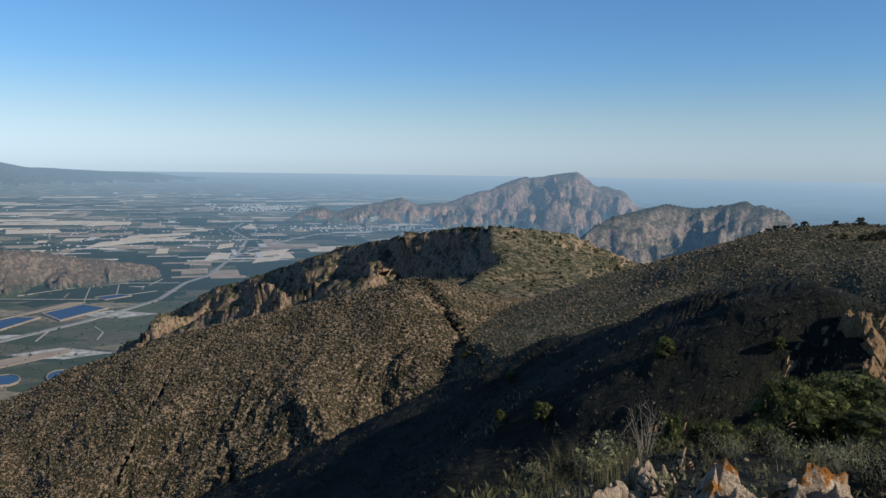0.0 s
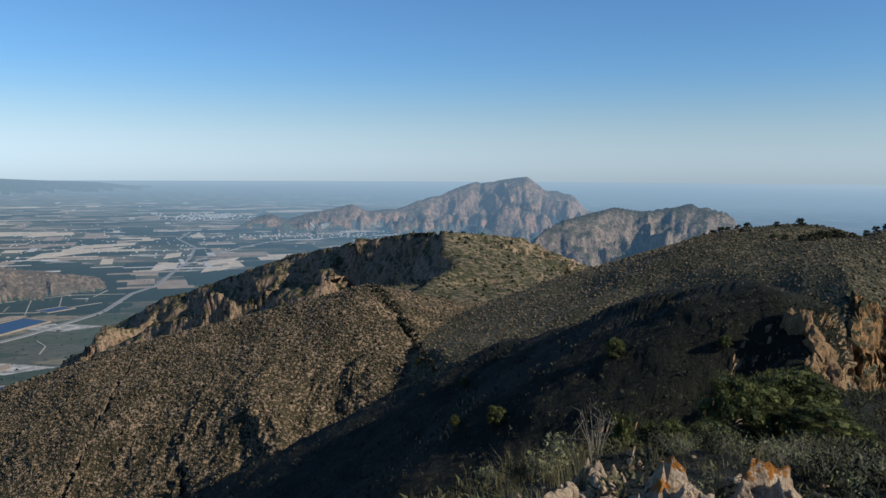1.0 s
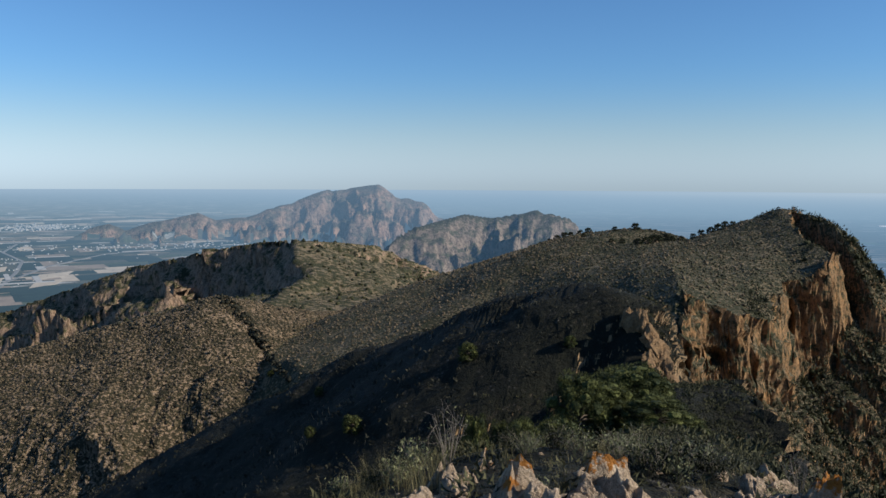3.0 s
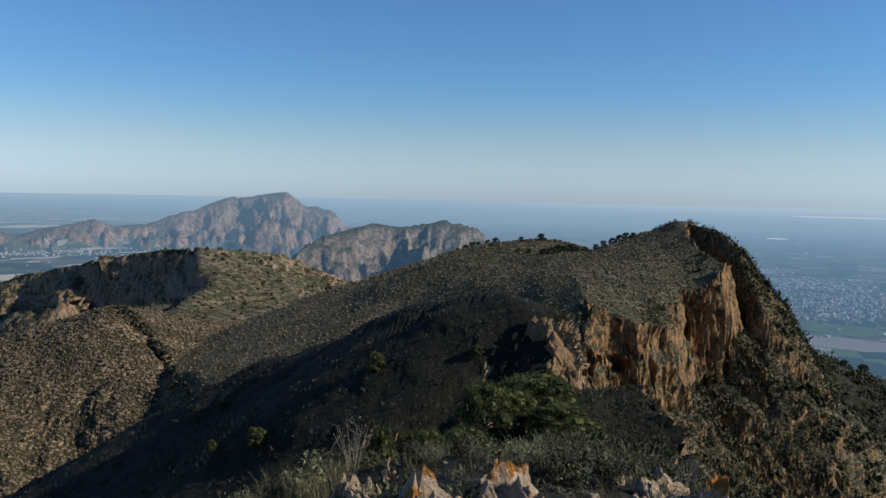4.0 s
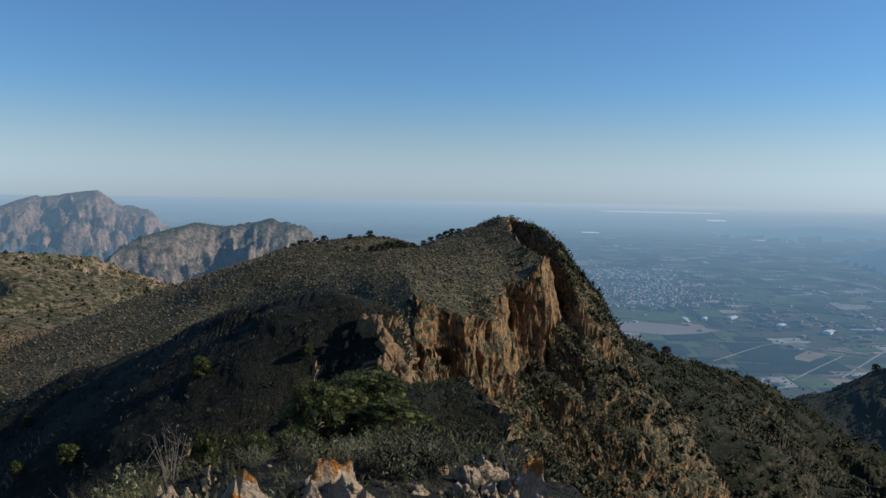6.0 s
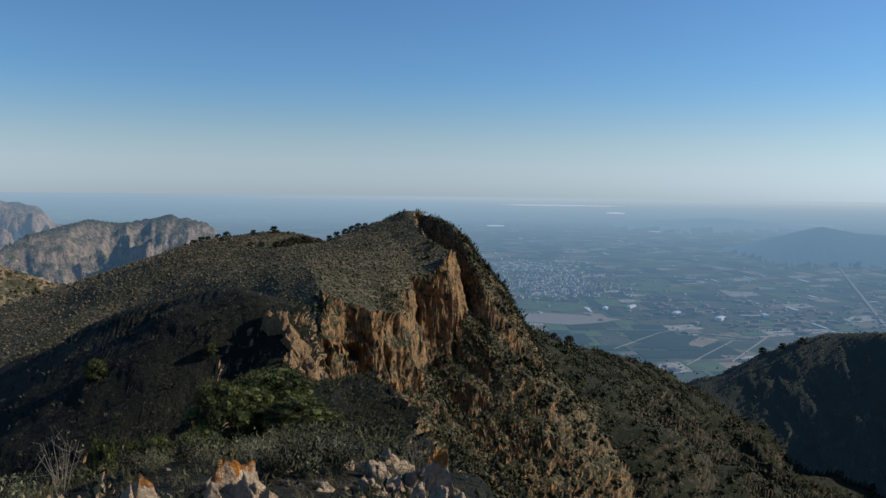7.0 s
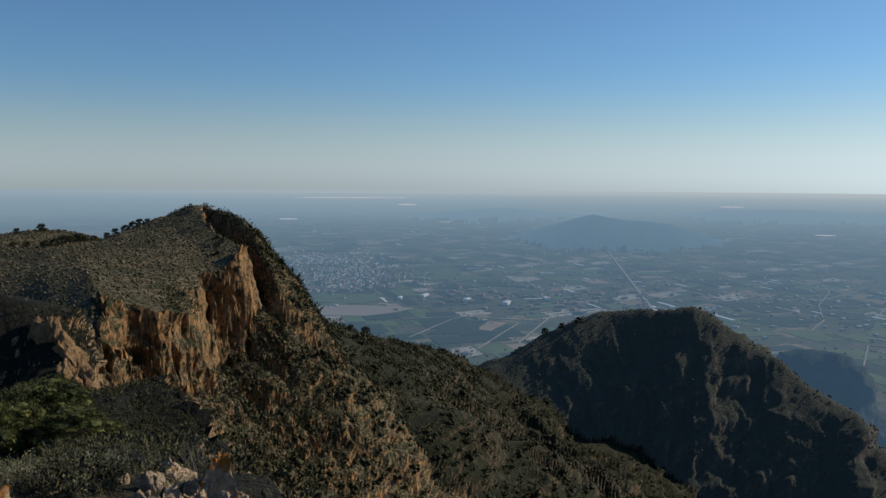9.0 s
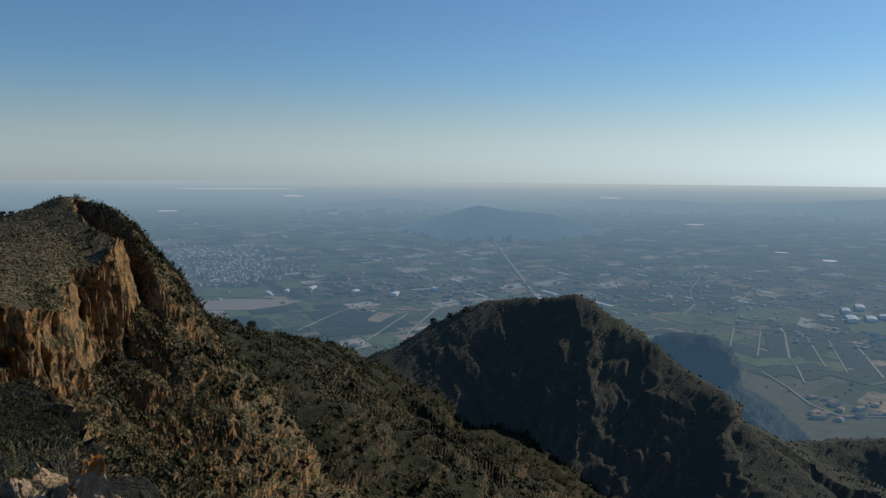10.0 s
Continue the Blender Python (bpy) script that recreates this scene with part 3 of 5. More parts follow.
total = np.concatenate([np.zeros((len(some), 1)), np.cumsum(weight, 1)], 1)
total /= total[:, -1:]
grid_some = np.stack([np.interp(np.linspace(0, 1, RINGS), t, coarse) for t in total])
at = np.arange(len(azs)) / 6
lo = np.minimum(at.astype(int), len(some) - 1)
hi = (lo + 1) % len(some)
f = (at - lo)[:, None]
grid_r = grid_some[lo] * (1 - f) + grid_some[hi] * f
gx, gy = grid_r * np.sin(azs)[:, None], grid_r * np.cos(azs)[:, None]
gz, gkind = land(gx, gy)
P = np.stack([gx, gy, gz], -1)
# rough rock: pushed in and out across the face where the land is steep
du, dv = np.roll(P, -1, 0) - np.roll(P, 1, 0), np.gradient(P, axis=1)
nrm = np.cross(dv, du)
nrm /= np.linalg.norm(nrm, axis=-1, keepdims=True) + 1e-9
nrm *= np.where(nrm[..., 2:] < 0, -1, 1)
steep = np.clip((0.84 - nrm[..., 2]) / 0.3, 0, 1)
scale = np.clip(grid_r / 160, 0.03, 14.0)
push = (1.25 * fbm(gx / (6 * scale), gy / (6 * scale), gz / (5 * scale), 5, 0.65) + 0.5 * fbm(gx / (3 * scale), gy / (3 * scale), gz / (9 * scale), 3, 0.5, True) - 0.4) * 1.2 * scale * steep * np.where((grid_r > 60) & (grid_r < 335), 0.42, 1.0) * (gkind < 10) * np.interp(grid_r, [400, 1100, 1600], [1.0, 1.0, 0.45])
bend = [0.8 * fbm(gx / 7, gy / 7, gz / 7 + 3 * i, 2) for i in range(3)]


def blocks(size, tall):
    """Jointed rock: blocks that stand out by differing amounts."""
    return lattice(*(np.floor(v).astype(np.int64) for v in (gx / size + gy / size * 0.3 + bend[0], gy / size - gx / size * 0.3 + bend[1], gz / tall + bend[2])))


flutes = (fbm(gx / 1.4, gy / 1.4, gz / 1.9, 4, 0.7) * 0.42 + fbm(gx / 5, gy / 5, gz / 5, 3, 0.6, True) * 0.4 + blocks(3.4, 3.0) * 0.34 + blocks(1.4, 1.5) * 0.36 + blocks(0.7, 0.7) * 0.2) * np.clip((0.72 - nrm[..., 2]) / 0.25, 0, 1) * (grid_r > 40) * (grid_r < 330)
calm = np.where((grid_r > 203) & (grid_r < 275) & (azs > radians(38.6))[:, None], 0.4, 1.0)
P = P + nrm * ((push + flutes) * calm)[..., None]
# hollows and clefts in the cliffs: bearing, height angle, half width, half height, depth
for az, el, wide, high, deep in ((33.1, -11.9, 1.1, 0.6, 4.5), (38.25, -9.6, 0.18, 2.2, 4), (31.4, -13.0, 0.3, 1.6, 5), (39.6, -13.0, 0.3, 0.8, 3), (36.2, -12.6, 0.2, 0.9, 2.5), (41.0, -11.5, 0.25, 1.0, 3)):
    eye = np.array([0, 0, EYE])
    way = P - eye
    far_off = np.linalg.norm(way, axis=-1)
    da = (np.degrees(azs)[:, None] - az) / wide
    de = (np.degrees(np.arcsin(np.clip(way[..., 2] / far_off, -1, 1))) - el) / high
    bite = deep * np.exp(-((da * da + de * de) ** 2)) * (gkind < 2) * (grid_r > 85) * (grid_r < 300)
    P = P + way / far_off[..., None] * bite[..., None]
flat = P.reshape(-1, 3)
n_az, n_r = len(azs), RINGS
ids = np.arange(n_az * n_r).reshape(n_az, n_r)
quad = np.stack([ids[:, :-1], ids[:, 1:], np.roll(ids, -1, 0)[:, 1:], np.roll(ids, -1, 0)[:, :-1]], -1).reshape(-1, 4)
face_kind = gkind[:, :-1].reshape(-1)


def sheet(name, kinds, material, label, category):
    """The part of the land that belongs to the given forms, as one mesh."""
    q = quad[np.isin(face_kind, [KINDS.index(k) for k in kinds])]
    used, inverse = np.unique(q, return_inverse=True)
    me = bpy.data.meshes.new(name)
    me.vertices.add(len(used))
    me.vertices.foreach_set("co", flat[used].astype(np.float32).ravel())
    me.loops.add(q.size)
    me.loops.foreach_set("vertex_index", inverse.ravel().astype(np.int32))
    me.polygons.add(len(q))
    me.polygons.foreach_set("loop_start", np.arange(0, q.size, 4, dtype=np.int32))
    me.polygons.foreach_set("loop_total", np.full(len(q), 4, dtype=np.int32))
    me.update(calc_edges=True)
    crisp = np.hypot(flat[q[:, 0], 0], flat[q[:, 0], 1])
    me.polygons.foreach_set("use_smooth", (crisp < 40) | (crisp > 330))
    if name == "ground":
        uv = me.uv_layers.new(name="plan")
        v = flat[used][inverse.ravel()]
        r = np.hypot(v[:, 0], v[:, 1])
        uv.data.foreach_set("uv", (v[:, :2] / r[:, None] * plain_true(r)[:, None] / 1000).astype(np.float32).ravel())
    me.materials.append(material)
    ob = new(name, me)
    return tagged(ob, label, category, kind="structure")


sheet("ground", ["plain"], PLAIN, "wide cultivated plain of fields, orchards and roads under haze", "plain")
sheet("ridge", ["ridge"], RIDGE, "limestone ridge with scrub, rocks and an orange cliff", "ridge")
sheet("summit_hill", ["summit"], SUMMIT, "scrub-covered summit with orange limestone cliffs below it", "mountain")
sheet("green_slope", ["slope"], SLOPE, "steep slope dotted with green bushes below the cliffs", "slope")
sheet("brown_hill", ["brown"], BROWN, "dry brown hill covered in low scrub, half in shadow", "hill")
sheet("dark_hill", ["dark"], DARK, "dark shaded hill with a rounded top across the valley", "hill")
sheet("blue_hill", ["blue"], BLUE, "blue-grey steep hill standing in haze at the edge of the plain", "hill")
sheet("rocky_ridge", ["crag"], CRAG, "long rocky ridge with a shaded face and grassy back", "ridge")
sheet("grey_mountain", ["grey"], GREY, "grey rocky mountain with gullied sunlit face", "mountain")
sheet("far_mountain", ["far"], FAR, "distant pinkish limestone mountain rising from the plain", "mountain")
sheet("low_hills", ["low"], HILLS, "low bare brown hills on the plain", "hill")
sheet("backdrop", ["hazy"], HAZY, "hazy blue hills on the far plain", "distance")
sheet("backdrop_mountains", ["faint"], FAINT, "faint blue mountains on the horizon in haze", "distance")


# ---- things ----
def mesh_of(name, verts, faces, material, smooth=False):
    me = bpy.data.meshes.new(name)
    me.from_pydata(verts.tolist() if hasattr(verts, "tolist") else verts, [], faces.tolist() if hasattr(faces, "tolist") else faces)
    me.update()
    if smooth:
        me.polygons.foreach_set("use_smooth", np.ones(len(me.polygons), dtype=bool))
    me.materials.append(material)
    return me


def part(name, me, parent, label=""):
    ob = new(name, me)
    ob.parent = parent
    return tagged(ob, label)


def thing(name, label, category, group="", at=None):
    ob = new(name)
    ob.empty_display_size = 0.2
    if at is not None:
        ob.matrix_basis = at
    return tagged(ob, label, category, group)


def ground_at(az, el, beyond=0.0):
    """Where the line of sight at a bearing and height angle first meets the land, past a distance."""
    i = int(np.abs(azs - radians(az)).argmin())
    col = P[i]
    r = np.hypot(col[:, 0], col[:, 1])
    e = np.degrees(np.arctan2(col[:, 2] - EYE, r))
    j = np.flatnonzero((r > beyond) & (e >= el))
    return Vector(col[j[0] if len(j) else np.argmax(np.where(r > beyond, e, -99))])


def ground_under(az, r):
    i = int(np.abs(azs - radians(az)).argmin())
    j = int(np.abs(np.hypot(P[i, :, 0], P[i, :, 1]) - r).argmin())
    return Vector(P[i, j])


def ico(level):
    bm = bmesh.new()
    bmesh.ops.create_icosphere(bm, subdivisions=level, radius=1.0)
    v = np.array([p.co[:] for p in bm.verts])
    f = np.array([[q.index for q in p.verts] for p in bm.faces])
    bm.free()
    return v, f


ICO2, ICO3, ICO4 = (ico(i) for i in (2, 3, 4))
OCTA = (np.array([(1, 0, 0), (0, 1, 0), (-1, 0, 0), (0, -1, 0), (0, 0, 1), (0, 0, -1)], float) * 1.15, np.array([(0, 1, 4), (1, 2, 4), (2, 3, 4), (3, 0, 4), (1, 0, 5), (2, 1, 5), (3, 2, 5), (0, 3, 5)]))
rng = np.random.default_rng(7)

# how much land each vertex of the sheet stands for
cell = np.abs(np.gradient(grid_r, axis=1)) * grid_r * np.abs(np.gradient(np.unwrap(azs)))[:, None]


def sprinkle(kinds, count, where):
    """Places on the land of the given forms, spread evenly over it."""
    ok = np.isin(gkind, [KINDS.index(k) for k in kinds]) & where
    p = (cell * ok).ravel()
    i = rng.choice(p.size, count, p=p / p.sum())
    a, b = np.divmod(i, n_r)
    u, v = rng.uniform(0, 1, (2, count, 1))
    a2, b2 = np.minimum(a + 1, n_az - 1), np.minimum(b + 1, n_r - 1)
    return P[a, b] * (1 - u) * (1 - v) + P[a2, b] * u * (1 - v) + P[a, b2] * (1 - u) * v + P[a2, b2] * u * v


def clumps(name, places, sizes, material, label, category, lobes=1, squat=0.75, shape=None):
    """Many small bushes, each of one or more uneven lobes, as one mesh."""
    v0, f0 = shape or OCTA
    n = len(places) * lobes
    at = np.repeat(places, lobes, 0)
    size = np.repeat(sizes, lobes)
    if lobes > 1:
        at = at + rng.normal(0, 0.38, (n, 3)) * size[:, None] * (1, 1, 0.35)
        size = size * rng.uniform(0.45, 0.85, n)
    turn = rng.uniform(0, 2 * np.pi, n)
    c, s = np.cos(turn), np.sin(turn)
    v = v0[None] * rng.uniform(0.55, 1.25, (n, len(v0), 1))
    v = np.stack([c[:, None] * v[..., 0] - s[:, None] * v[..., 1], s[:, None] * v[..., 0] + c[:, None] * v[..., 1], v[..., 2] * squat + 0.35 * squat], -1)
    v = v * size[:, None, None] * 0.5 * rng.uniform(0.7, 1.3, (n, 1, 3)) + at[:, None]
    f = f0[None] + (np.arange(n) * len(v0))[:, None, None]
    me = bpy.data.meshes.new(name)
    quick_mesh(me, v.reshape(-1, 3), f.reshape(-1, 3))
    me.materials.append(material)
    return tagged(new(name, me), label, category, kind="stuff")


def leafy(name, places, sizes, cards, leaf, material, label, category, flat=0.7):
    """Many small plants, each a loose dome of leaf blades, as one mesh."""
    n = len(places) * cards
    d = rng.normal(size=(n, 3))
    d /= np.linalg.norm(d, axis=1, keepdims=True)
    d[:, 2] = np.abs(d[:, 2]) * flat
    s = np.repeat(sizes, cards)[:, None]
    v, f = leaf_cards(np.repeat(places, cards, 0) + d * s * rng.uniform(0.25, 0.55, (n, 1)), leaf * s[:, 0], d + (0, 0, 0.5), 0.5)
    me = bpy.data.meshes.new(name)
    quick_mesh(me, v, f)
    me.materials.append(material)
    return tagged(new(name, me), label, category, kind="stuff")


def quick_mesh(me, v, f):
    me.vertices.add(len(v))
    me.vertices.foreach_set("co", v.astype(np.float32).ravel())
    me.loops.add(f.size)
    me.loops.foreach_set("vertex_index", f.astype(np.int32).ravel())
    k = f.shape[1]
    me.polygons.add(len(f))
    me.polygons.foreach_set("loop_start", np.arange(0, f.size, k, dtype=np.int32))
    me.polygons.foreach_set("loop_total", np.full(len(f), k, dtype=np.int32))
    me.update(calc_edges=True)


def leaf_cards(places, size, lean=None, narrow=0.6):
    """Small leaf blades turned every way at the given places: vertices and faces."""
    n = len(places)
    a, b = rng.normal(size=(2, n, 3))
    if lean is not None:
        a = a * 0.45 + lean
    a /= np.linalg.norm(a, axis=1, keepdims=True)
    b = np.cross(a, b)
    b /= np.linalg.norm(b, axis=1, keepdims=True)
    s = np.reshape(size * rng.uniform(0.6, 1.4, n), (n, 1))
    v = np.stack([places - b * s * narrow * 0.5, places + a * s * 0.5 - b * s * narrow * 0.1, places + a * s, places + b * s * narrow * 0.5 + a * s * 0.4], 1)
    return v.reshape(-1, 3), np.arange(4 * n).reshape(n, 4)


def tube(points, radii, sides=6):
    """A tapered round branch along points."""
    pts = np.asarray(points, float)
    v, f = [], []
    for i, (p, r) in enumerate(zip(pts, radii)):
        d = pts[min(i + 1, len(pts) - 1)] - pts[max(i - 1, 0)]
        d /= np.linalg.norm(d) + 1e-9
        u = np.cross(d, (0.31, 0.9, 0.2))
        u /= np.linalg.norm(u)
        w = np.cross(d, u)
        for k in range(sides):
            t = 2 * np.pi * k / sides
            v.append(p + r * (math.cos(t) * u + math.sin(t) * w))
        if i:
            for k in range(sides):
                a, b = (i - 1) * sides + k, (i - 1) * sides + (k + 1) % sides
                f.append([a, b, b + sides, a + sides])
    return np.array(v), f


def joined(pieces):
    v, f, n = [], [], 0
    for pv, pf in pieces:
        v.append(np.asarray(pv))
        f += [[i + n for i in q] for q in (pf.tolist() if hasattr(pf, "tolist") else pf)]
        n += len(pv)
    return np.concatenate(v), f


def pine(height, width, label, lobes=40, tufts=200, tuft=0.1, needles=None):
    """A bushy pine: short forked trunk, limbs, and a crown of many uneven clumps bristling with needle tufts."""
    tree = thing("pine_tree", label, "tree", "pines on the mountain")
    lean = rng.normal(0, 0.06, 2) * height
    stem = [(0, 0, -0.3), (lean[0] * 0.4, lean[1] * 0.4, height * 0.3), (lean[0], lean[1], height * 0.62), (lean[0] * 1.3, lean[1] * 1.3, height * 0.85)]
    pieces = [tube(stem, [0.045 * height, 0.036 * height, 0.022 * height, 0.008 * height])]
    leaves, hearts = [], []
    v0, f0 = ICO2
    for i in range(lobes):
        t = rng.uniform(0, 2 * np.pi)
        h = rng.uniform(0.12, 0.93)
        out = width * 0.5 * math.sqrt(max(0.04, 1 - ((h - 0.4) / 0.58) ** 2)) * rng.uniform(0.5, 0.95)
        c = np.array([lean[0] * h + out * math.cos(t), lean[1] * h + out * math.sin(t), height * h])
        start = np.array(stem[1]) * (1 - h) + np.array(stem[2]) * h
        pieces.append(tube([start, (start + c) / 2 + (0, 0, 0.04 * height), c], [0.014 * height, 0.01 * height, 0.004 * height], 4))
        size = width * rng.uniform(0.09, 0.17)
        lump = v0 * (1 + 0.35 * fbm(v0[:, 0] * 2 + 9 * i, v0[:, 1] * 2, v0[:, 2] * 2, 2))[:, None] * size * 0.6 * (1, 1, 0.68) + c
        hearts.append((lump, f0))
        d = rng.normal(size=(tufts, 3))
        d /= np.linalg.norm(d, axis=1, keepdims=True)
        leaves.append(leaf_cards(c + d * size * rng.uniform(0.7, 1.02, (tufts, 1)) * (1, 1, 0.7), tuft, d + (0, 0, 0.45), 0.4))
    part("trunk", mesh_of("trunk", *joined(pieces), BARK), tree)
    v = np.concatenate([a for a, _ in leaves])
    cores, faces = joined(hearts)
    crown = mesh_of("crown", np.concatenate([v, cores]), np.arange(len(v)).reshape(-1, 4).tolist() + [[k + len(v) for k in q] for q in faces], needles or PINE)
    part("crown", crown, tree)
    return tree


def stand(ob, place, scale=1.0, turn=0.0, sink=0.0):
    ob.matrix_basis = Matrix.Translation(place - Vector((0, 0, sink))) @ pose(0, 0, 0, 0, 0, turn) @ Matrix.Scale(scale, 4)
    return ob


# scrub on the hills
in_view = ((azs > radians(-32)) & (azs < radians(95)))[:, None] & (grid_r > 0)
nz = nrm[..., 2]
pts = sprinkle(["brown"], 24000, in_view & (grid_r < 310) & (nz > 0.5))
clumps("hill_scrub", pts, rng.uniform(0.3, 0.85, len(pts)) * np.where(rng.random(len(pts)) < 0.1, 1.6, 1.0), SCRUB_DRY, "low dry scrub all over the brown hill", "scrub")
pts = sprinkle(["brown"], 2600, in_view & (grid_r < 310) & (nz > 0.4))
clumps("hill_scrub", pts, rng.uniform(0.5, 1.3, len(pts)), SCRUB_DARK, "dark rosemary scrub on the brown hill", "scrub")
pts = sprinkle(["summit"], 4500, in_view & (grid_r < 330) & (nz > 0.72))
clumps("summit_scrub", pts, rng.uniform(0.3, 1.0, len(pts)), SCRUB_DRY, "low dry brown scrub on the summit slope", "scrub")
pts = sprinkle(["summit"], 5000, in_view & (azs < radians(24))[:, None] & (grid_r < 420))
clumps("summit_scrub", pts, rng.uniform(0.3, 0.9, len(pts)), SCRUB_DRY, "dry brown scrub on the saddle below the summit", "scrub")
pts = sprinkle(["summit"], 7000, in_view & (azs > radians(20))[:, None] & (grid_r < 300) & (nz > 0.72))
clumps("summit_scrub", pts, rng.uniform(0.3, 0.8, len(pts)), SCRUB_OLIVE, "low olive scrub on the summit slope", "scrub")
pts = sprinkle(["ridge"], 2600, in_view & (azs > radians(28.5))[:, None] & (azs < radians(42))[:, None] & (grid_r > 26) & (grid_r < 125) & (nz > 0.5))
leafy("ridge_shrubs", pts, rng.uniform(0.35, 1.1, len(pts)), 30, 0.27, CUSHION, "grey-green low shrubs on the ridge and its knoll", "scrub")
pts = sprinkle(["ridge"], 3000, in_view & (grid_r > 28) & (grid_r < 85) & (nz > 0.5))
leafy("ridge_scrub", pts, rng.uniform(0.3, 1.0, len(pts)), 32, 0.25, CUSHION, "olive low scrub on the ridge and its knoll", "scrub")
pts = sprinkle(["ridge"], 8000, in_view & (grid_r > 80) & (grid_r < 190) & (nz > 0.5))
leafy("flank_scrub", pts, rng.uniform(0.4, 1.3, len(pts)), 10, 0.38, FLANK, "low scrub on the ridge flank, its shade painted dark", "scrub")
pts = sprinkle(["slope", "summit"], 9500, in_view & (azs > radians(39))[:, None] & (grid_r > 110) & (grid_r < 520) & (nz > 0.42) & (nz < 0.93))
sizes = rng.uniform(0.8, 3.3, len(pts)) * rng.uniform(0.5, 1.2, len(pts))
clumps("slope_bushes", pts, sizes * 0.7, SCRUB_GREEN, "green bushes and young pines on the steep slope", "bush", 3, 1.0)
leafy("slope_leaves", pts, sizes * 1.1, 14, 0.36, SCRUB_GREEN, "loose leaves of the bushes on the slope", "bush", 1.1)
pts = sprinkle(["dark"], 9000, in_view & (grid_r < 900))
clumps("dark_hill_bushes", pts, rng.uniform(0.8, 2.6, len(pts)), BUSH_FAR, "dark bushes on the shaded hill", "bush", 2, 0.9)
pts = sprinkle(["crag"], 2600, in_view & (grid_r < 1000) & (nz > 0.8))
clumps("basin_bushes", pts, rng.uniform(1.0, 3.6, len(pts)), SCRUB_GREEN, "dark bushes in the basin behind the brown hill", "bush", 1, 0.9)

pts = sprinkle(["summit", "ridge"], 8500, in_view & (azs > radians(35.5))[:, None] & (azs < radians(48))[:, None] & (grid_r > 70) & (grid_r < 330) & (nz > 0.36) & (nz < 0.88))
leafy("scree_scrub", pts, rng.uniform(0.5, 2.1, len(pts)), 16, 0.32, SCRUB_GREEN, "dry olive scrub on the scree below the cliffs", "scrub", 0.9)

# the dark rocky gully that runs down the brown hill
line = np.array([
    ground_at(a + rng.normal(0, 0.12), e, 150) for a, e in zip(np.interp(np.linspace(0, 1, 170), [0, 0.35, 0.7, 1], [-1.4, 0.4, 1.6, 3.1]), np.interp(np.linspace(0, 1, 170), [0, 0.35, 0.7, 1], [-8.3, -10.0, -12.2, -14.2]))])
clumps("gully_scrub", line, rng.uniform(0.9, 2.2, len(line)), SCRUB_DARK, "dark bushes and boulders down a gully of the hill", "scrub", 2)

# pines
big_pine = pine(4.4, 4.6, "broad dark green pine below the rocky outcrop", 90, 420, 0.13)
round_pine = pine(3.6, 3.8, "rounded olive green pine beside a larger pine", 60, 420, 0.12)


far_pine = pine(3.6, 4.4, "small dark pine on the skyline of the hill", 40, 60, 0.3, PINE_FAR)


def topped(az, r, el_top, tall):
    """The foot of a tree and the scale that lets its top reach a height angle."""
    p = ground_under(az, r)
    return p, (r * math.tan(radians(el_top)) + EYE - p.z) / tall


def like(src, m):
    """A copy of a thing at the pose and scale m, whatever the scale of its source."""
    return copy_thing(src, m @ Matrix.Diagonal((1 / src.scale[0], 1 / src.scale[1], 1 / src.scale[2], 1)))


# pose and uneven scale that fit a pine to the camera's view
def fitted_pine(az, r, el_top, wide, turn, tall, crown):
    foot, high = topped(az, r, el_top, tall)
    return Matrix.Translation(foot - Vector((0, 0, 0.15))) @ pose(0, 0, 0, 0, 0, turn) @ Matrix.Diagonal((wide / crown, wide / crown, high, 1))


big_pine.matrix_basis = fitted_pine(28.0, 42, -12.9, 4.6, 0, 4.4, 4.6)
round_pine.matrix_basis = fitted_pine(24.2, 36, -14.1, 3.1, 40, 3.6, 3.8)
copies = ((26.3, 40, -13.9, 3.2, 200, big_pine), (31.2, 40, -15.3, 2.8, 70, big_pine), (29.8, 38, -14.6, 3.0, 150, round_pine), (20.2, 24, -16.2, 1.5, 130, round_pine), (16.9, 22, -17.1, 1.0, 260, round_pine), (29.3, 47, -13.6, 3.0, 15, round_pine), (22.4, 30, -16.7, 1.6, 310, round_pine), (18.5, 23, -17.4, 0.8, 90, round_pine))
for az, r, el_top, wide, turn, src in copies:
    tall, crown = (4.4, 4.6) if src == big_pine else (3.6, 3.8)
    like(src, fitted_pine(az, r, el_top, wide, turn, tall, crown))
# single pines on the shaded flank
for az, el, size, turn in ((16.1, -12.9, 0.62, 20), (5.2, -15.4, 0.42, 80), (4.6, -18.1, 0.4, 160), (7.6, -18.1, 0.65, 240), (23.6, -11.9, 0.4, 300), (1.8, -13.9, 0.5, 30)):
    like(big_pine if size > 0.9 else round_pine, Matrix.Translation(ground_at(az, el, 60) - Vector((0, 0, 0.15))) @ pose(0, 0, 0, 0, 0, turn) @ Matrix.Scale(size, 4))
far_pine.matrix_basis = Matrix.Translation(ground_under(26.6, 262) - Vector((0, 0, 0.4))) @ Matrix.Scale(0.5, 4)
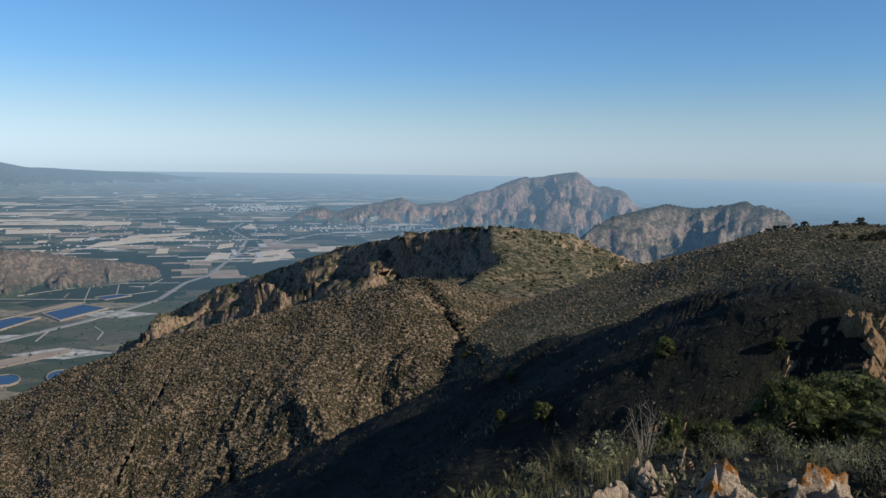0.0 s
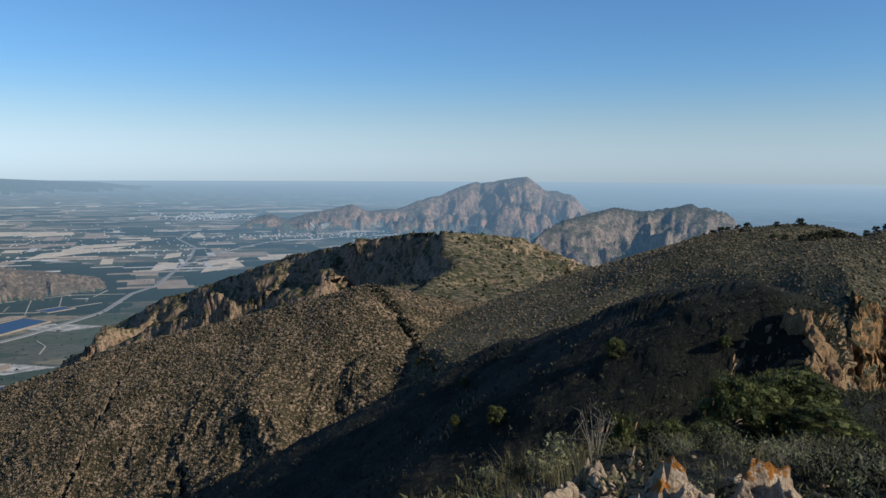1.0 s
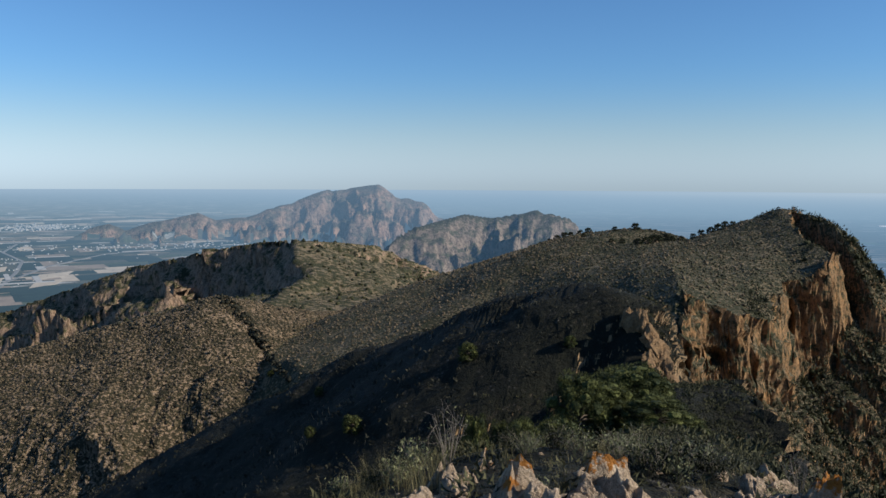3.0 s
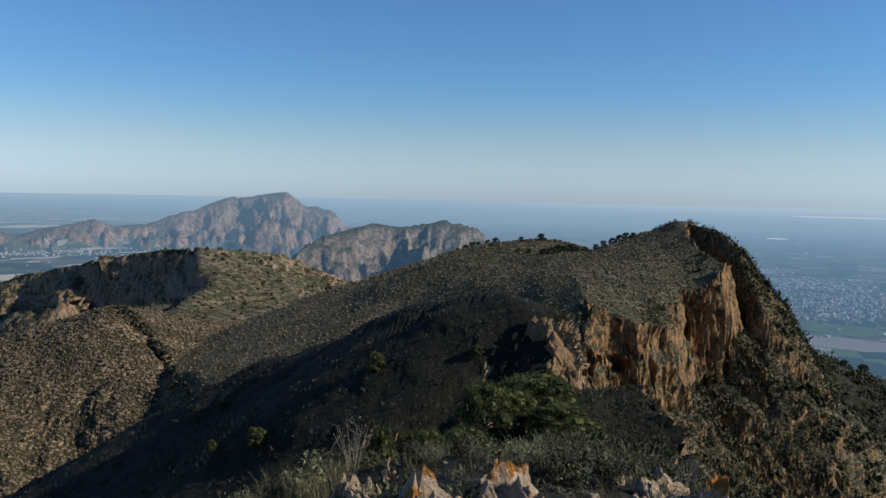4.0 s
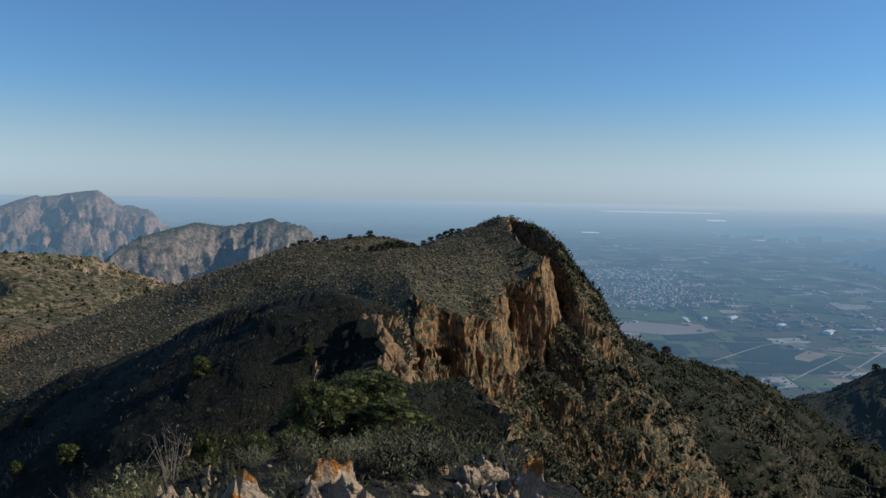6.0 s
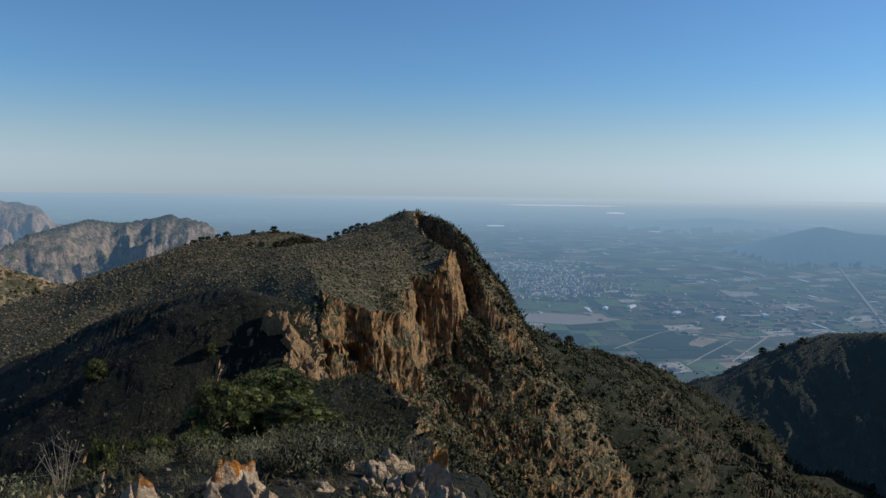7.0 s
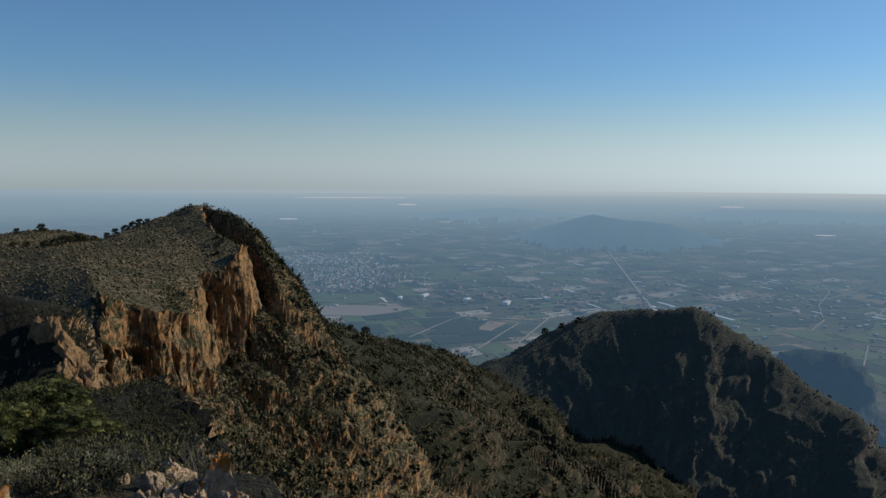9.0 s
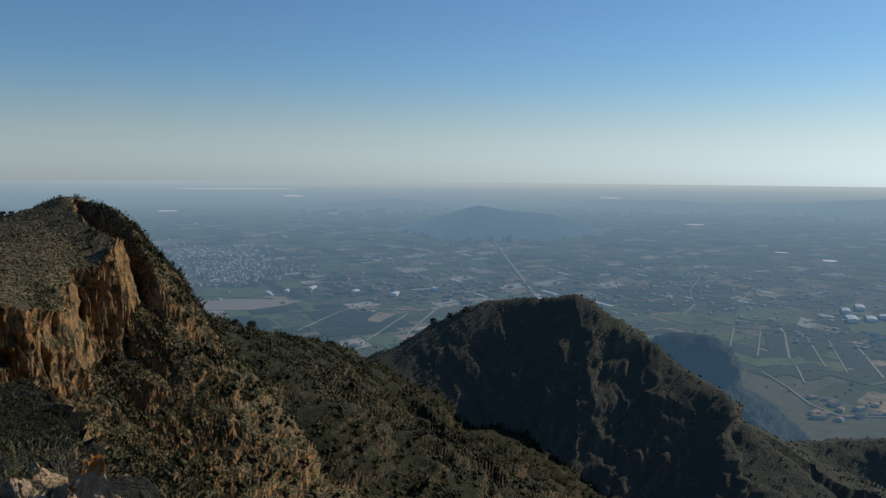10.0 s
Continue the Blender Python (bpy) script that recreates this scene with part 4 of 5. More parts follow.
# pines along the summit's skyline and just below it
for az, r, size in ((22.0, 303, 0.7), (22.5, 298, 0.85), (23.0, 293, 0.9), (23.5, 290, 0.7), (24.1, 287, 0.8), (24.7, 283, 0.85), (28.0, 266, 0.85), (28.2, 240, 0.75), (28.7, 244, 0.9), (29.2, 246, 1.0), (29.6, 250, 0.9), (30.1, 252, 0.95), (30.5, 253, 0.7), (31.1, 254, 0.6), (31.9, 256, 0.6), (32.4, 256, 0.7), (33.0, 258, 0.75), (33.5, 259, 0.9), (33.9, 259, 0.8), (34.4, 260, 0.6), (24.4, 262, 0.5), (26.3, 246, 0.5), (27.1, 244, 0.55), (21.3, 300, 0.5)):
    like(far_pine, Matrix.Translation(ground_under(az, r) - Vector((0, 0, 0.55 * size))) @ pose(0, 0, 0, 0, 0, az * 77) @ Matrix.Scale(size * 0.8, 4))
# pines on the spur and on the dark hill's edge
for az, el, size in ((45.6, -10.0, 0.8), (48.2, -11.0, 1.2), (49.3, -11.0, 1.3), (50.2, -11.1, 1.2), (51.3, -11.3, 1.3), (52.2, -11.4, 0.9), (53.6, -11.8, 1.0), (55.0, -12.4, 1.0), (58.2, -12.7, 1.2), (59.6, -12.1, 1.3), (61.0, -11.5, 1.2), (62.4, -11.0, 1.4), (63.6, -10.5, 1.3), (64.8, -10.0, 1.4)):
    like(far_pine, Matrix.Translation(ground_at(az, el, 300) - Vector((0, 0, 0.4))) @ pose(0, 0, 0, 0, 0, az * 53) @ Matrix.Scale(size * 0.85, 4))


# ---- stones and plants round the eye ----
def stone(name, size, material, seed, label, level=None, category="rock", group="rocks on the ridge top", shards=5, upright=0.0):
    """A weathered crag: tilted, sharp-edged shards of bedded limestone grown together, roughened with ledges and pits."""
    g = np.random.default_rng(seed)
    v0, f0 = level or ICO4
    dip = np.array([g.normal(0, 0.5), g.normal(0, 0.5), 0.8 + upright])
    dip /= np.linalg.norm(dip)
    pieces = []
    for k in range(shards):
        n = g.normal(size=(13, 3))
        n /= np.linalg.norm(n, axis=1, keepdims=True)
        d = g.uniform(0.3, 0.72, 13)
        v = v0 * np.minimum((d[None] / np.maximum(v0 @ n.T, 0.05)).min(1), 1.1)[:, None]
        o = seed * 7.7 + 3.1 * k
        beds = np.abs((v @ dip * 4.2 + 0.5 * fbm(v[:, 0] * 2 + o, v[:, 1] * 2, v[:, 2] * 2, 2)) % 1 - 0.5)
        v = v * (1 + 0.09 * fbm(v[:, 0] * 2.6 + o, v[:, 1] * 2.6, v[:, 2] * 2.6, 5, 0.68) - 0.5 * np.clip(0.16 - beds, 0, 0.16) + 0.05 * fbm(v[:, 0] * 9 + o, v[:, 1] * 9, v[:, 2] * 9, 3, 0.6, True))[:, None]
        big = 1.0 if k == 0 else g.uniform(0.4, 0.85)
        v = v * big * (1, 1, 1.15) + (dip - (0, 0, dip[2])) * v[:, 2:] * 0.7
        off = g.normal(0, 0.34, 3) * (1, 1, 0.3) * (k > 0) - np.array([0, 0, 0.3 * (1 - big)])
        pieces.append((v + off, f0))
    v, f = joined(pieces)
    v[:, :2] *= (1 - 0.55 * np.clip(v[:, 2:], -0.3, 0.8))
    v = v / np.abs(v).max(0) * (np.array(size) / 2)
    ob = new(name, mesh_of(name, v, f, material))
    return tagged(ob, label, category, group)


ORANGE = "pale limestone rock with orange lichen on top"
BARE = "pale bare limestone rock among low shrubs"
# bearing, height angle of the top, distance, width, depth, height, turn, with lichen
for i, (az, el, r, w, d, h, turn, orange) in enumerate((
        (17.5, -18.6, 4.6, 0.10, 0.10, 0.20, 20, 1), (16.6, -19.7, 4.4, 0.10, 0.10, 0.18, 60, 0), (15.7, -19.8, 4.4, 0.16, 0.14, 0.2, 200, 0), (14.7, -19.8, 4.4, 0.13, 0.12, 0.2, 300, 0), (15.9, -21.0, 4.2, 0.10, 0.1, 0.12, 110, 0), (13.4, -21.2, 4.1, 0.2, 0.18, 0.2, 10, 0), (12.4, -21.9, 4.05, 0.2, 0.18, 0.18, 130, 0), (14.6, -22.0, 4.0, 0.1, 0.1, 0.08, 50, 0), (16.7, -22.1, 4.0, 0.16, 0.12, 0.09, 90, 0),
        (20.2, -19.3, 4.5, 0.22, 0.24, 0.34, 150, 1), (21.5, -20.4, 4.4, 0.24, 0.22, 0.26, 35, 0), (22.8, -21.3, 4.2, 0.2, 0.18, 0.18, 75, 0), (19.0, -20.6, 4.3, 0.16, 0.16, 0.2, 215, 0), (18.2, -21.9, 4.1, 0.14, 0.12, 0.1, 260, 0),
        (26.9, -18.8, 4.7, 0.26, 0.26, 0.36, 80, 1), (27.9, -19.9, 4.6, 0.26, 0.24, 0.28, 15, 0), (28.9, -21.0, 4.4, 0.2, 0.18, 0.18, 240, 0), (25.6, -20.4, 4.5, 0.24, 0.2, 0.22, 330, 0), (24.6, -21.2, 4.3, 0.16, 0.14, 0.14, 120, 0), (26.6, -21.4, 4.3, 0.22, 0.16, 0.14, 170, 0), (24.9, -19.8, 5.2, 0.08, 0.08, 0.08, 40, 1), (29.9, -19.3, 5.4, 0.1, 0.1, 0.08, 75, 0),
        (37.2, -17.9, 6.2, 0.16, 0.14, 0.24, 130, 1), (38.0, -18.9, 6.0, 0.3, 0.24, 0.22, 40, 0), (36.6, -19.5, 5.7, 0.2, 0.2, 0.16, 20, 0), (39.2, -19.6, 5.6, 0.34, 0.3, 0.24, 70, 0), (37.9, -20.2, 5.4, 0.26, 0.22, 0.16, 160, 0), (36.0, -20.5, 5.2, 0.16, 0.16, 0.12, 280, 0), (40.7, -18.0, 6.4, 0.36, 0.2, 0.5, 190, 1), (41.6, -18.9, 6.2, 0.34, 0.24, 0.5, 230, 0), (39.8, -20.7, 5.2, 0.26, 0.22, 0.2, 10, 0), (38.2, -21.4, 4.9, 0.22, 0.18, 0.14, 95, 0), (35.4, -21.5, 4.8, 0.14, 0.12, 0.1, 145, 0), (33.0, -20.4, 5.1, 0.12, 0.1, 0.1, 225, 0), (41.3, -21.3, 5.2, 0.3, 0.26, 0.3, 35, 0), (34.6, -19.1, 5.8, 0.14, 0.12, 0.12, 315, 0), (9.4, -22.3, 4.0, 0.08, 0.08, 0.07, 50, 0))):
    w, d, h = 1.5 * w, 1.5 * d, 1.0 * h
    ob = stone("rock", (w, d, h * 1.25), STONE if orange else STONE_BARE, i + 3, ORANGE if orange else BARE, ICO4 if max(w, h) > 0.34 else ICO3, shards=5 if w > 0.14 else 3)
    p = ground_at(az, el - math.degrees(0.85 * h / (r + 0.5)), 2.5)
    if p.xy.length > 8:
        p = ground_under(az, 6.0)
    ob.matrix_basis = Matrix.Translation(p + Vector((0, 0, h * 0.22))) @ pose(0, 0, 0, 0, 0, turn)


def leafy_shrub(height, width, material, label, stems=16, leaves=420, leaf=0.035, name="shrub", bare=0.0):
    """A small shrub of thin upright stems with many small leaves."""
    bush = thing(name, label, "shrub", "shrubs on the ridge top")
    pieces, at = [], []
    for i in range(stems):
        t, out = rng.uniform(0, 2 * np.pi), rng.uniform(0.15, 1.0) * width * 0.5
        h = height * rng.uniform(0.55, 1.0) * (1 - 0.35 * out / width)
        pts = np.array([(0.1 * out * math.cos(t), 0.1 * out * math.sin(t), -0.05), (0.5 * out * math.cos(t), 0.5 * out * math.sin(t), h * 0.5), (out * math.cos(t + 0.2), out * math.sin(t + 0.2), h)])
        thick = 0.0022 + 0.003 * height
        pieces.append(tube(pts, [thick, thick * 0.7, thick * 0.25], 4))
        for j in range(3 if bare else 2):
            s = pts[1] * 0.4 + pts[2] * 0.6 if j else pts[1]
            e = s + rng.normal(0, 0.16, 3) * height + (0, 0, 0.14 * height)
            pieces.append(tube([s, (s + e) / 2 + rng.normal(0, 0.02, 3), e], [thick * 0.5, thick * 0.4, thick * 0.15], 3))
            n = int(leaves / stems / 5)
            at.append(s + (e - s) * rng.uniform(0, 1, (n, 1)) + rng.normal(0, 0.02, (n, 3)))
        n = int(leaves / stems * 0.6)
        k = rng.uniform(bare, 1, (n, 1))
        at.append(np.where(k < 0.5, pts[0] + (pts[1] - pts[0]) * 2 * k, pts[1] + (pts[2] - pts[1]) * (2 * k - 1)) + rng.normal(0, 0.022, (n, 3)) * (1 + width))
    part("branchwork", mesh_of("branchwork", *joined(pieces), TWIG), bush)
    at = np.concatenate(at)
    v, f = leaf_cards(at, leaf, (0, 0, 0.5), 0.55)
    me = bpy.data.meshes.new("foliage")
    quick_mesh(me, v, f)
    me.materials.append(material)
    part("foliage", me, bush)
    return bush


sage = leafy_shrub(0.34, 0.34, SAGE, "small shrub with grey-green leaves beside the rocks", 16, 620, 0.032)
stand(sage, ground_at(12.6, -20.9, 2.5))
dead = leafy_shrub(0.5, 0.36, SAGE, "half-dead twiggy shrub with bleached bare branches", 12, 90, 0.022, "twiggy_shrub", 0.2)
stand(dead, ground_at(15.0, -20.2, 3.0))
low = leafy_shrub(0.26, 0.5, SCRUB_GREEN, "low dark green shrub on the ridge top", 22, 900, 0.03)
stand(low, ground_at(31.0, -19.9, 3.0))
thyme = leafy_shrub(0.2, 0.4, SAGE, "low grey cushion shrub between the stones", 24, 800, 0.02)
stand(thyme, ground_at(27.4, -18.9, 3.5))
for src, az, el, size, turn in ((sage, 11.2, -21.6, 0.8, 40), (sage, 7.0, -22.4, 0.7, 100), (sage, 21.8, -22.6, 0.5, 200), (sage, 31.8, -20.4, 0.6, 20), (dead, 16.2, -18.9, 0.8, 90), (dead, 33.4, -18.2, 0.6, 160), (dead, 39.6, -20.6, 0.8, 10),
                               (low, 29.6, -20.4, 0.9, 60), (low, 32.6, -19.2, 1.1, 130), (low, 33.8, -20.2, 0.9, 210), (low, 31.8, -18.3, 1.2, 300), (low, 35.0, -17.9, 1.2, 15), (low, 29.0, -18.2, 1.1, 80), (low, 9.4, -21.8, 0.8, 170),
                               (low, 22.8, -18.9, 0.8, 250), (low, 19.6, -19.4, 0.7, 330), (thyme, 29.0, -19.4, 1.0, 50), (thyme, 24.6, -18.9, 1.0, 95), (thyme, 20.8, -19.2, 0.8, 140), (thyme, 18.9, -18.9, 0.8, 185), (thyme, 30.4, -18.7, 1.2, 230),
                               (thyme, 33.2, -19.4, 1.1, 275), (thyme, 35.6, -19.2, 1.0, 320), (thyme, 36.0, -18.2, 1.0, 5), (thyme, 38.9, -21.2, 0.9, 45), (thyme, 26.0, -18.5, 0.9, 165), (low, 27.0, -18.0, 1.3, 190), (low, 34.0, -17.4, 1.5, 100), (low, 30.6, -17.7, 1.4, 20)):
    copy_thing(src, Matrix.Translation(ground_at(az, el, 2.5)) @ pose(0, 0, 0, 0, 0, turn) @ Matrix.Scale(size, 4))


def grass(name, places, height, blades, material, label):
    """Tufts of thin bent blades, as one mesh."""
    n = len(places) * blades
    root = np.repeat(places, blades, 0) + rng.normal(0, 0.035, (n, 3)) * (1, 1, 0)
    t = rng.uniform(0, 2 * np.pi, n)
    out = np.stack([np.cos(t), np.sin(t), 0 * t], -1)
    h = (np.repeat(height, blades) * rng.uniform(0.5, 1.15, n))[:, None]
    bend = rng.uniform(0.15, 0.95, (n, 1))
    wide = np.stack([-np.sin(t), np.cos(t), 0 * t], -1) * 0.0013
    mid = root + out * h * bend * 0.3 + np.array([0, 0, 0.6]) * h
    tip = root + out * h * bend + np.array([0, 0, 1.0]) * h * (1 - 0.3 * bend)
    v = np.stack([root - wide, root + wide, mid + wide * 0.8, mid - wide * 0.8, tip + wide * 0.2, tip - wide * 0.2], 1).reshape(-1, 3)
    k = (np.arange(n) * 6)[:, None]
    f = np.concatenate([k + [0, 1, 2, 3], k + [3, 2, 4, 5]], 0)
    me = bpy.data.meshes.new(name)
    quick_mesh(me, v, f)
    me.materials.append(material)
    return tagged(new(name, me), label, "grass", kind="stuff")


near = ((azs > radians(2)) & (azs < radians(62)))[:, None] & (grid_r > 2.7)
pts = sprinkle(["ridge"], 500, near & (grid_r < 9))
grass("grass", pts, rng.uniform(0.07, 0.18, len(pts)), 20, GRASS, "dry grass tufts between the stones")
pts = sprinkle(["ridge"], 900, near & (grid_r > 8) & (grid_r < 30))
grass("grass", pts, rng.uniform(0.15, 0.35, len(pts)), 14, GRASS, "dry grass tufts along the ridge")
pts = np.array([ground_at(a, e, 2.5) for a, e in zip(rng.uniform(3.5, 14.5, 46), rng.uniform(-22.8, -20.6, 46))])
grass("tall_grass", pts, rng.uniform(0.16, 0.4, len(pts)), 26, GRASS, "tall dry grass stalks at the edge of the drop")
pts = sprinkle(["ridge"], 1900, near & (grid_r > 4) & (grid_r < 30) & (nz > 0.6))
leafy("ridge_cushions", pts, rng.uniform(0.15, 0.5, len(pts)), 46, 0.16, CUSHION, "small olive cushion plants on the ridge top", "scrub")
pts = sprinkle(["ridge"], 700, near & (grid_r > 3.4) & (grid_r < 34))
clumps("stone_litter", pts, rng.uniform(0.02, 0.09, len(pts)), STONE_BARE, "small pale stones lying on the ridge top", "stones", 1, 0.6)

# crags along the top and the end of the outcrop: bearing, height angle of the top, distance, width
CRAG_STONE = "weathered pale limestone crag on the rocky outcrop"
for i, (az, el, r, w) in enumerate((
        (24.6, -7.55, 101, 1.4), (25.2, -7.6, 100.5, 1.6), (25.8, -7.4, 100, 1.8), (26.4, -7.5, 99, 1.7), (27.0, -7.75, 98, 1.7), (27.6, -8.1, 97, 1.8), (28.1, -8.5, 96, 1.8), (28.6, -8.95, 95, 2.0), (29.0, -9.5, 94, 2.0), (29.4, -10.1, 93.5, 2.2), (29.8, -10.8, 93, 2.3), (30.2, -11.6, 92, 2.2), (30.5, -12.4, 91, 2.1), (30.8, -13.2, 90, 2.0), (29.2, -11.4, 91, 1.8), (29.7, -12.5, 90, 1.8), (30.1, -13.5, 89, 1.7),
        (32.3, -12.2, 93, 1.9), (32.7, -12.9, 92, 1.8), (33.0, -13.6, 91, 1.7), (32.1, -13.5, 91, 1.6), (21.0, -7.75, 108, 0.9), (25.5, -8.2, 98, 1.2), (26.6, -8.4, 97, 1.2), (23.0, -14.9, 62, 0.7), (23.9, -14.7, 62, 0.6), (22.4, -14.6, 64, 0.5))):
    r -= 5.0 if az > 27 else 2.0
    w *= 1.4
    x, y, top = spot(az, el + 0.15, r)
    high = max(top - ground_under(az, r).z + 1.2, w * 1.2)
    ob = stone("crag", (w, w * 0.9, high), STONE_CRAG, i + 60, CRAG_STONE, ICO3, "rock", "crags on the outcrop", 4, 1.2)
    ob.matrix_basis = Matrix.Translation((x, y, top - high / 2)) @ pose(0, 0, 0, 0, 0, 53 * i)


# ---- the plain ----
def shrink(p):
    """Scale of things that stand on the drawn-together plain."""
    r = math.hypot(p[0], p[1])
    return r / float(plain_true(np.array(r)))


def strip(name, nodes, width, material, label, category="road"):
    """A road on the plain along bearings and height angles, width in metres."""
    dense = []
    for (a0, e0), (a1, e1) in zip(nodes, nodes[1:]):
        for k in range(8):
            q = k / 8
            d0, d1 = 1 / math.tan(radians(-e0)), 1 / math.tan(radians(-e1))
            x = d0 * math.sin(radians(a0)) * (1 - q) + d1 * math.sin(radians(a1)) * q
            y = d0 * math.cos(radians(a0)) * (1 - q) + d1 * math.cos(radians(a1)) * q
            dense.append((math.degrees(math.atan2(x, y)), -math.degrees(math.atan(1 / math.hypot(x, y)))))
    dense.append(nodes[-1])
    pts = [Vector(plain_spot(a, e, 2.0)) for a, e in dense]
    v, f = [], []
    for i, p in enumerate(pts):
        d = (pts[min(i + 1, len(pts) - 1)] - pts[max(i - 1, 0)]).normalized()
        side = Vector((-d.y, d.x, 0)).normalized() * width * 0.5 * shrink(p)
        for q, dz in ((p - side, 0), (p + side, 0), (p + side, -3), (p - side, -3)):
            v.append((q.x, q.y, q.z + dz))
        if i:
            k = 4 * (i - 1)
            f += [[k, k + 1, k + 5, k + 4], [k + 1, k + 2, k + 6, k + 5], [k + 3, k, k + 4, k + 7]]
    return tagged(new(name, mesh_of(name, v, f, material)), label, category, kind="structure")


def plot(corners, lift=1.5):
    """Outline of a plot on the plain from bearings and height angles, its edges divided so that it follows the ground."""
    out = []
    for (a0, e0), (a1, e1) in zip(corners, corners[1:] + corners[:1]):
        for k in range(4):
            out.append(Vector(plain_spot(a0 + (a1 - a0) * k / 4, e0 + (e1 - e0) * k / 4, lift)))
    return out


def slab(name, outline, material, thick=3.0):
    n = len(outline)
    v = [tuple(p) for p in outline] + [(p.x, p.y, p.z - thick) for p in outline]
    f = [list(range(n))] + [[i, i + n, (i + 1) % n + n, (i + 1) % n] for i in range(n)]
    return mesh_of(name, v, f, material)


def field(name, corners, material, label, category="field"):
    return tagged(new(name, slab(name, plot(corners), material)), label, category, "plots on the plain")


def reservoir(corners, label):
    """A dammed pond: a pale bank round a sheet of blue water."""
    ob = thing("reservoir", label, "reservoir", "reservoirs on the plain")
    outer, mid = plot(corners, 4.0), sum((Vector(p) for p in plot(corners, 4.0)), Vector()) / (4 * len(corners))
    inner = [p + (mid - p) * 0.07 for p in outer]
    n = len(outer)
    v = [tuple(p) for p in outer] + [tuple(p) for p in inner] + [(p.x, p.y, p.z - 6) for p in outer] + [(p.x, p.y, p.z - 5) for p in inner]
    f = []
    for i in range(n):
        j = (i + 1) % n
        f += [[i, j, j + n, i + n], [i, i + 2 * n, j + 2 * n, j], [i + n, j + n, j + 3 * n, i + 3 * n]]
    part("bank", mesh_of("bank", v, f, EARTH), ob)
    part("water", slab("water", [p + (mid - p) * 0.02 - Vector((0, 0, 1.0)) for p in inner], WATER, 2.0), ob)
    return ob


def ring(az, el, wide, high, n=10):
    return [(az + wide * math.cos(2 * math.pi * k / n), el + high * math.sin(2 * math.pi * k / n)) for k in range(n)]


reservoir([(-27.2, -9.85), (-24.7, -9.4), (-23.1, -9.75), (-26.1, -10.4)], "large blue reservoir with pale banks among fields")
reservoir([(-31.5, -10.35), (-28.6, -9.95), (-27.2, -10.1), (-30.0, -10.85)], "long blue reservoir with pale banks beside the road")
reservoir([(-24.0, -9.0), (-22.4, -8.85), (-21.6, -9.0), (-23.3, -9.2)], "small blue reservoir behind a larger one")
reservoir(ring(-26.2, -14.0, 0.85, 0.42), "round blue reservoir with a raised bank")
reservoir(ring(-29.4, -13.9, 0.9, 0.35), "small round reservoir at the foot of the hill")
strip("road", [(-33, -12.0), (-29.6, -11.4), (-24.6, -10.5), (-19.9, -9.3), (-18.1, -8.2), (-16.6, -7.75), (-14.9, -6.5), (-14.3, -5.9), (-13.9, -5.2), (-15, -4.6), (-14.2, -4.1)], 17, ROAD, "pale motorway curving across the plain")
strip("road", [(-14.9, -6.5), (-12.5, -5.6), (-9, -4.9), (-4, -4.6)], 16, ROAD, "pale road towards the far mountain")
strip("road", [(66.3, -4.2), (69.9, -8.7), (71.5, -11.5)], 11, TRACK, "straight pale road across the plain")
for i, nodes in enumerate((
        [(-28.5, -8.6), (-25.5, -8.3), (-21.8, -8.1), (-18.5, -8.2)], [(-24.6, -9.2), (-24.2, -8.3)], [(-22.4, -8.2), (-22.6, -8.9)], [(-20.5, -8.3), (-19.6, -7.9)], [(-27.6, -11.6), (-26.8, -11.0)], [(-23.9, -11.8), (-23.5, -11.3), (-24.0, -10.9)],
        [(-30, -8.7), (-24, -9.1), (-20, -8.7)], [(52.5, -11.2), (55.6, -9.9), (56.5, -9.7)], [(57.5, -12), (60.5, -10.1)], [(52, -9.9), (56, -9.7), (62, -9.9)], [(60.5, -11.5), (63, -9.4), (66, -9.0)],
        [(80.9, -8.7), (80.6, -7.9), (81.2, -7.0), (80.7, -6.4)], [(81.0, -7.5), (83.2, -6.6), (84.5, -6.3)], [(80.2, -9.6), (81.0, -8.8)], [(84.0, -8.4), (84.6, -7.6)], [(82, -8.2), (87.5, -8.5), (93.5, -8.2)],
        [(83.4, -11.6), (83.6, -10.2), (86, -10.2), (88.8, -10.6), (93.8, -10.6)], [(85.2, -12.0), (85.3, -10.3)], [(87.2, -12.0), (86.8, -10.3)], [(89.4, -12.3), (88.2, -10.5)], [(90.7, -12.5), (89.5, -10.6)], [(92.8, -12.6), (91.1, -10.7)],
        [(85.5, -13.0), (87.2, -13.9), (88.6, -14.8), (90.3, -15.3), (93.8, -14.9)], [(88.2, -13.5), (87.9, -12.9), (87.6, -12.4)], [(76.5, -6.9), (78.4, -6.2)], [(46, -9.3), (44.5, -8.4), (45.6, -7.6), (47.5, -7.7)])):
    strip("track", nodes, 3.2 if i % 3 else 4.8, TRACK, "pale farm track between fields", "track")
# far ponds whose sun glint is painted on as white patches
for az, el, wide, high in ((48.5, -1.12, 4.6, 0.05), (55.3, -2.8, 0.9, 0.07), (52.3, -1.6, 0.7, 0.06), (75.0, -1.55, 0.9, 0.05), (80.8, -3.3, 0.7, 0.04), (43.8, -2.65, 0.7, 0.04), (89.3, -5.4, 0.5, 0.06), (86.4, -5.0, 0.5, 0.03)):
    field("painted_glint", ring(az, el, wide, high, 8), GLINT, "far water on the plain, its sun glint painted white", "pond")
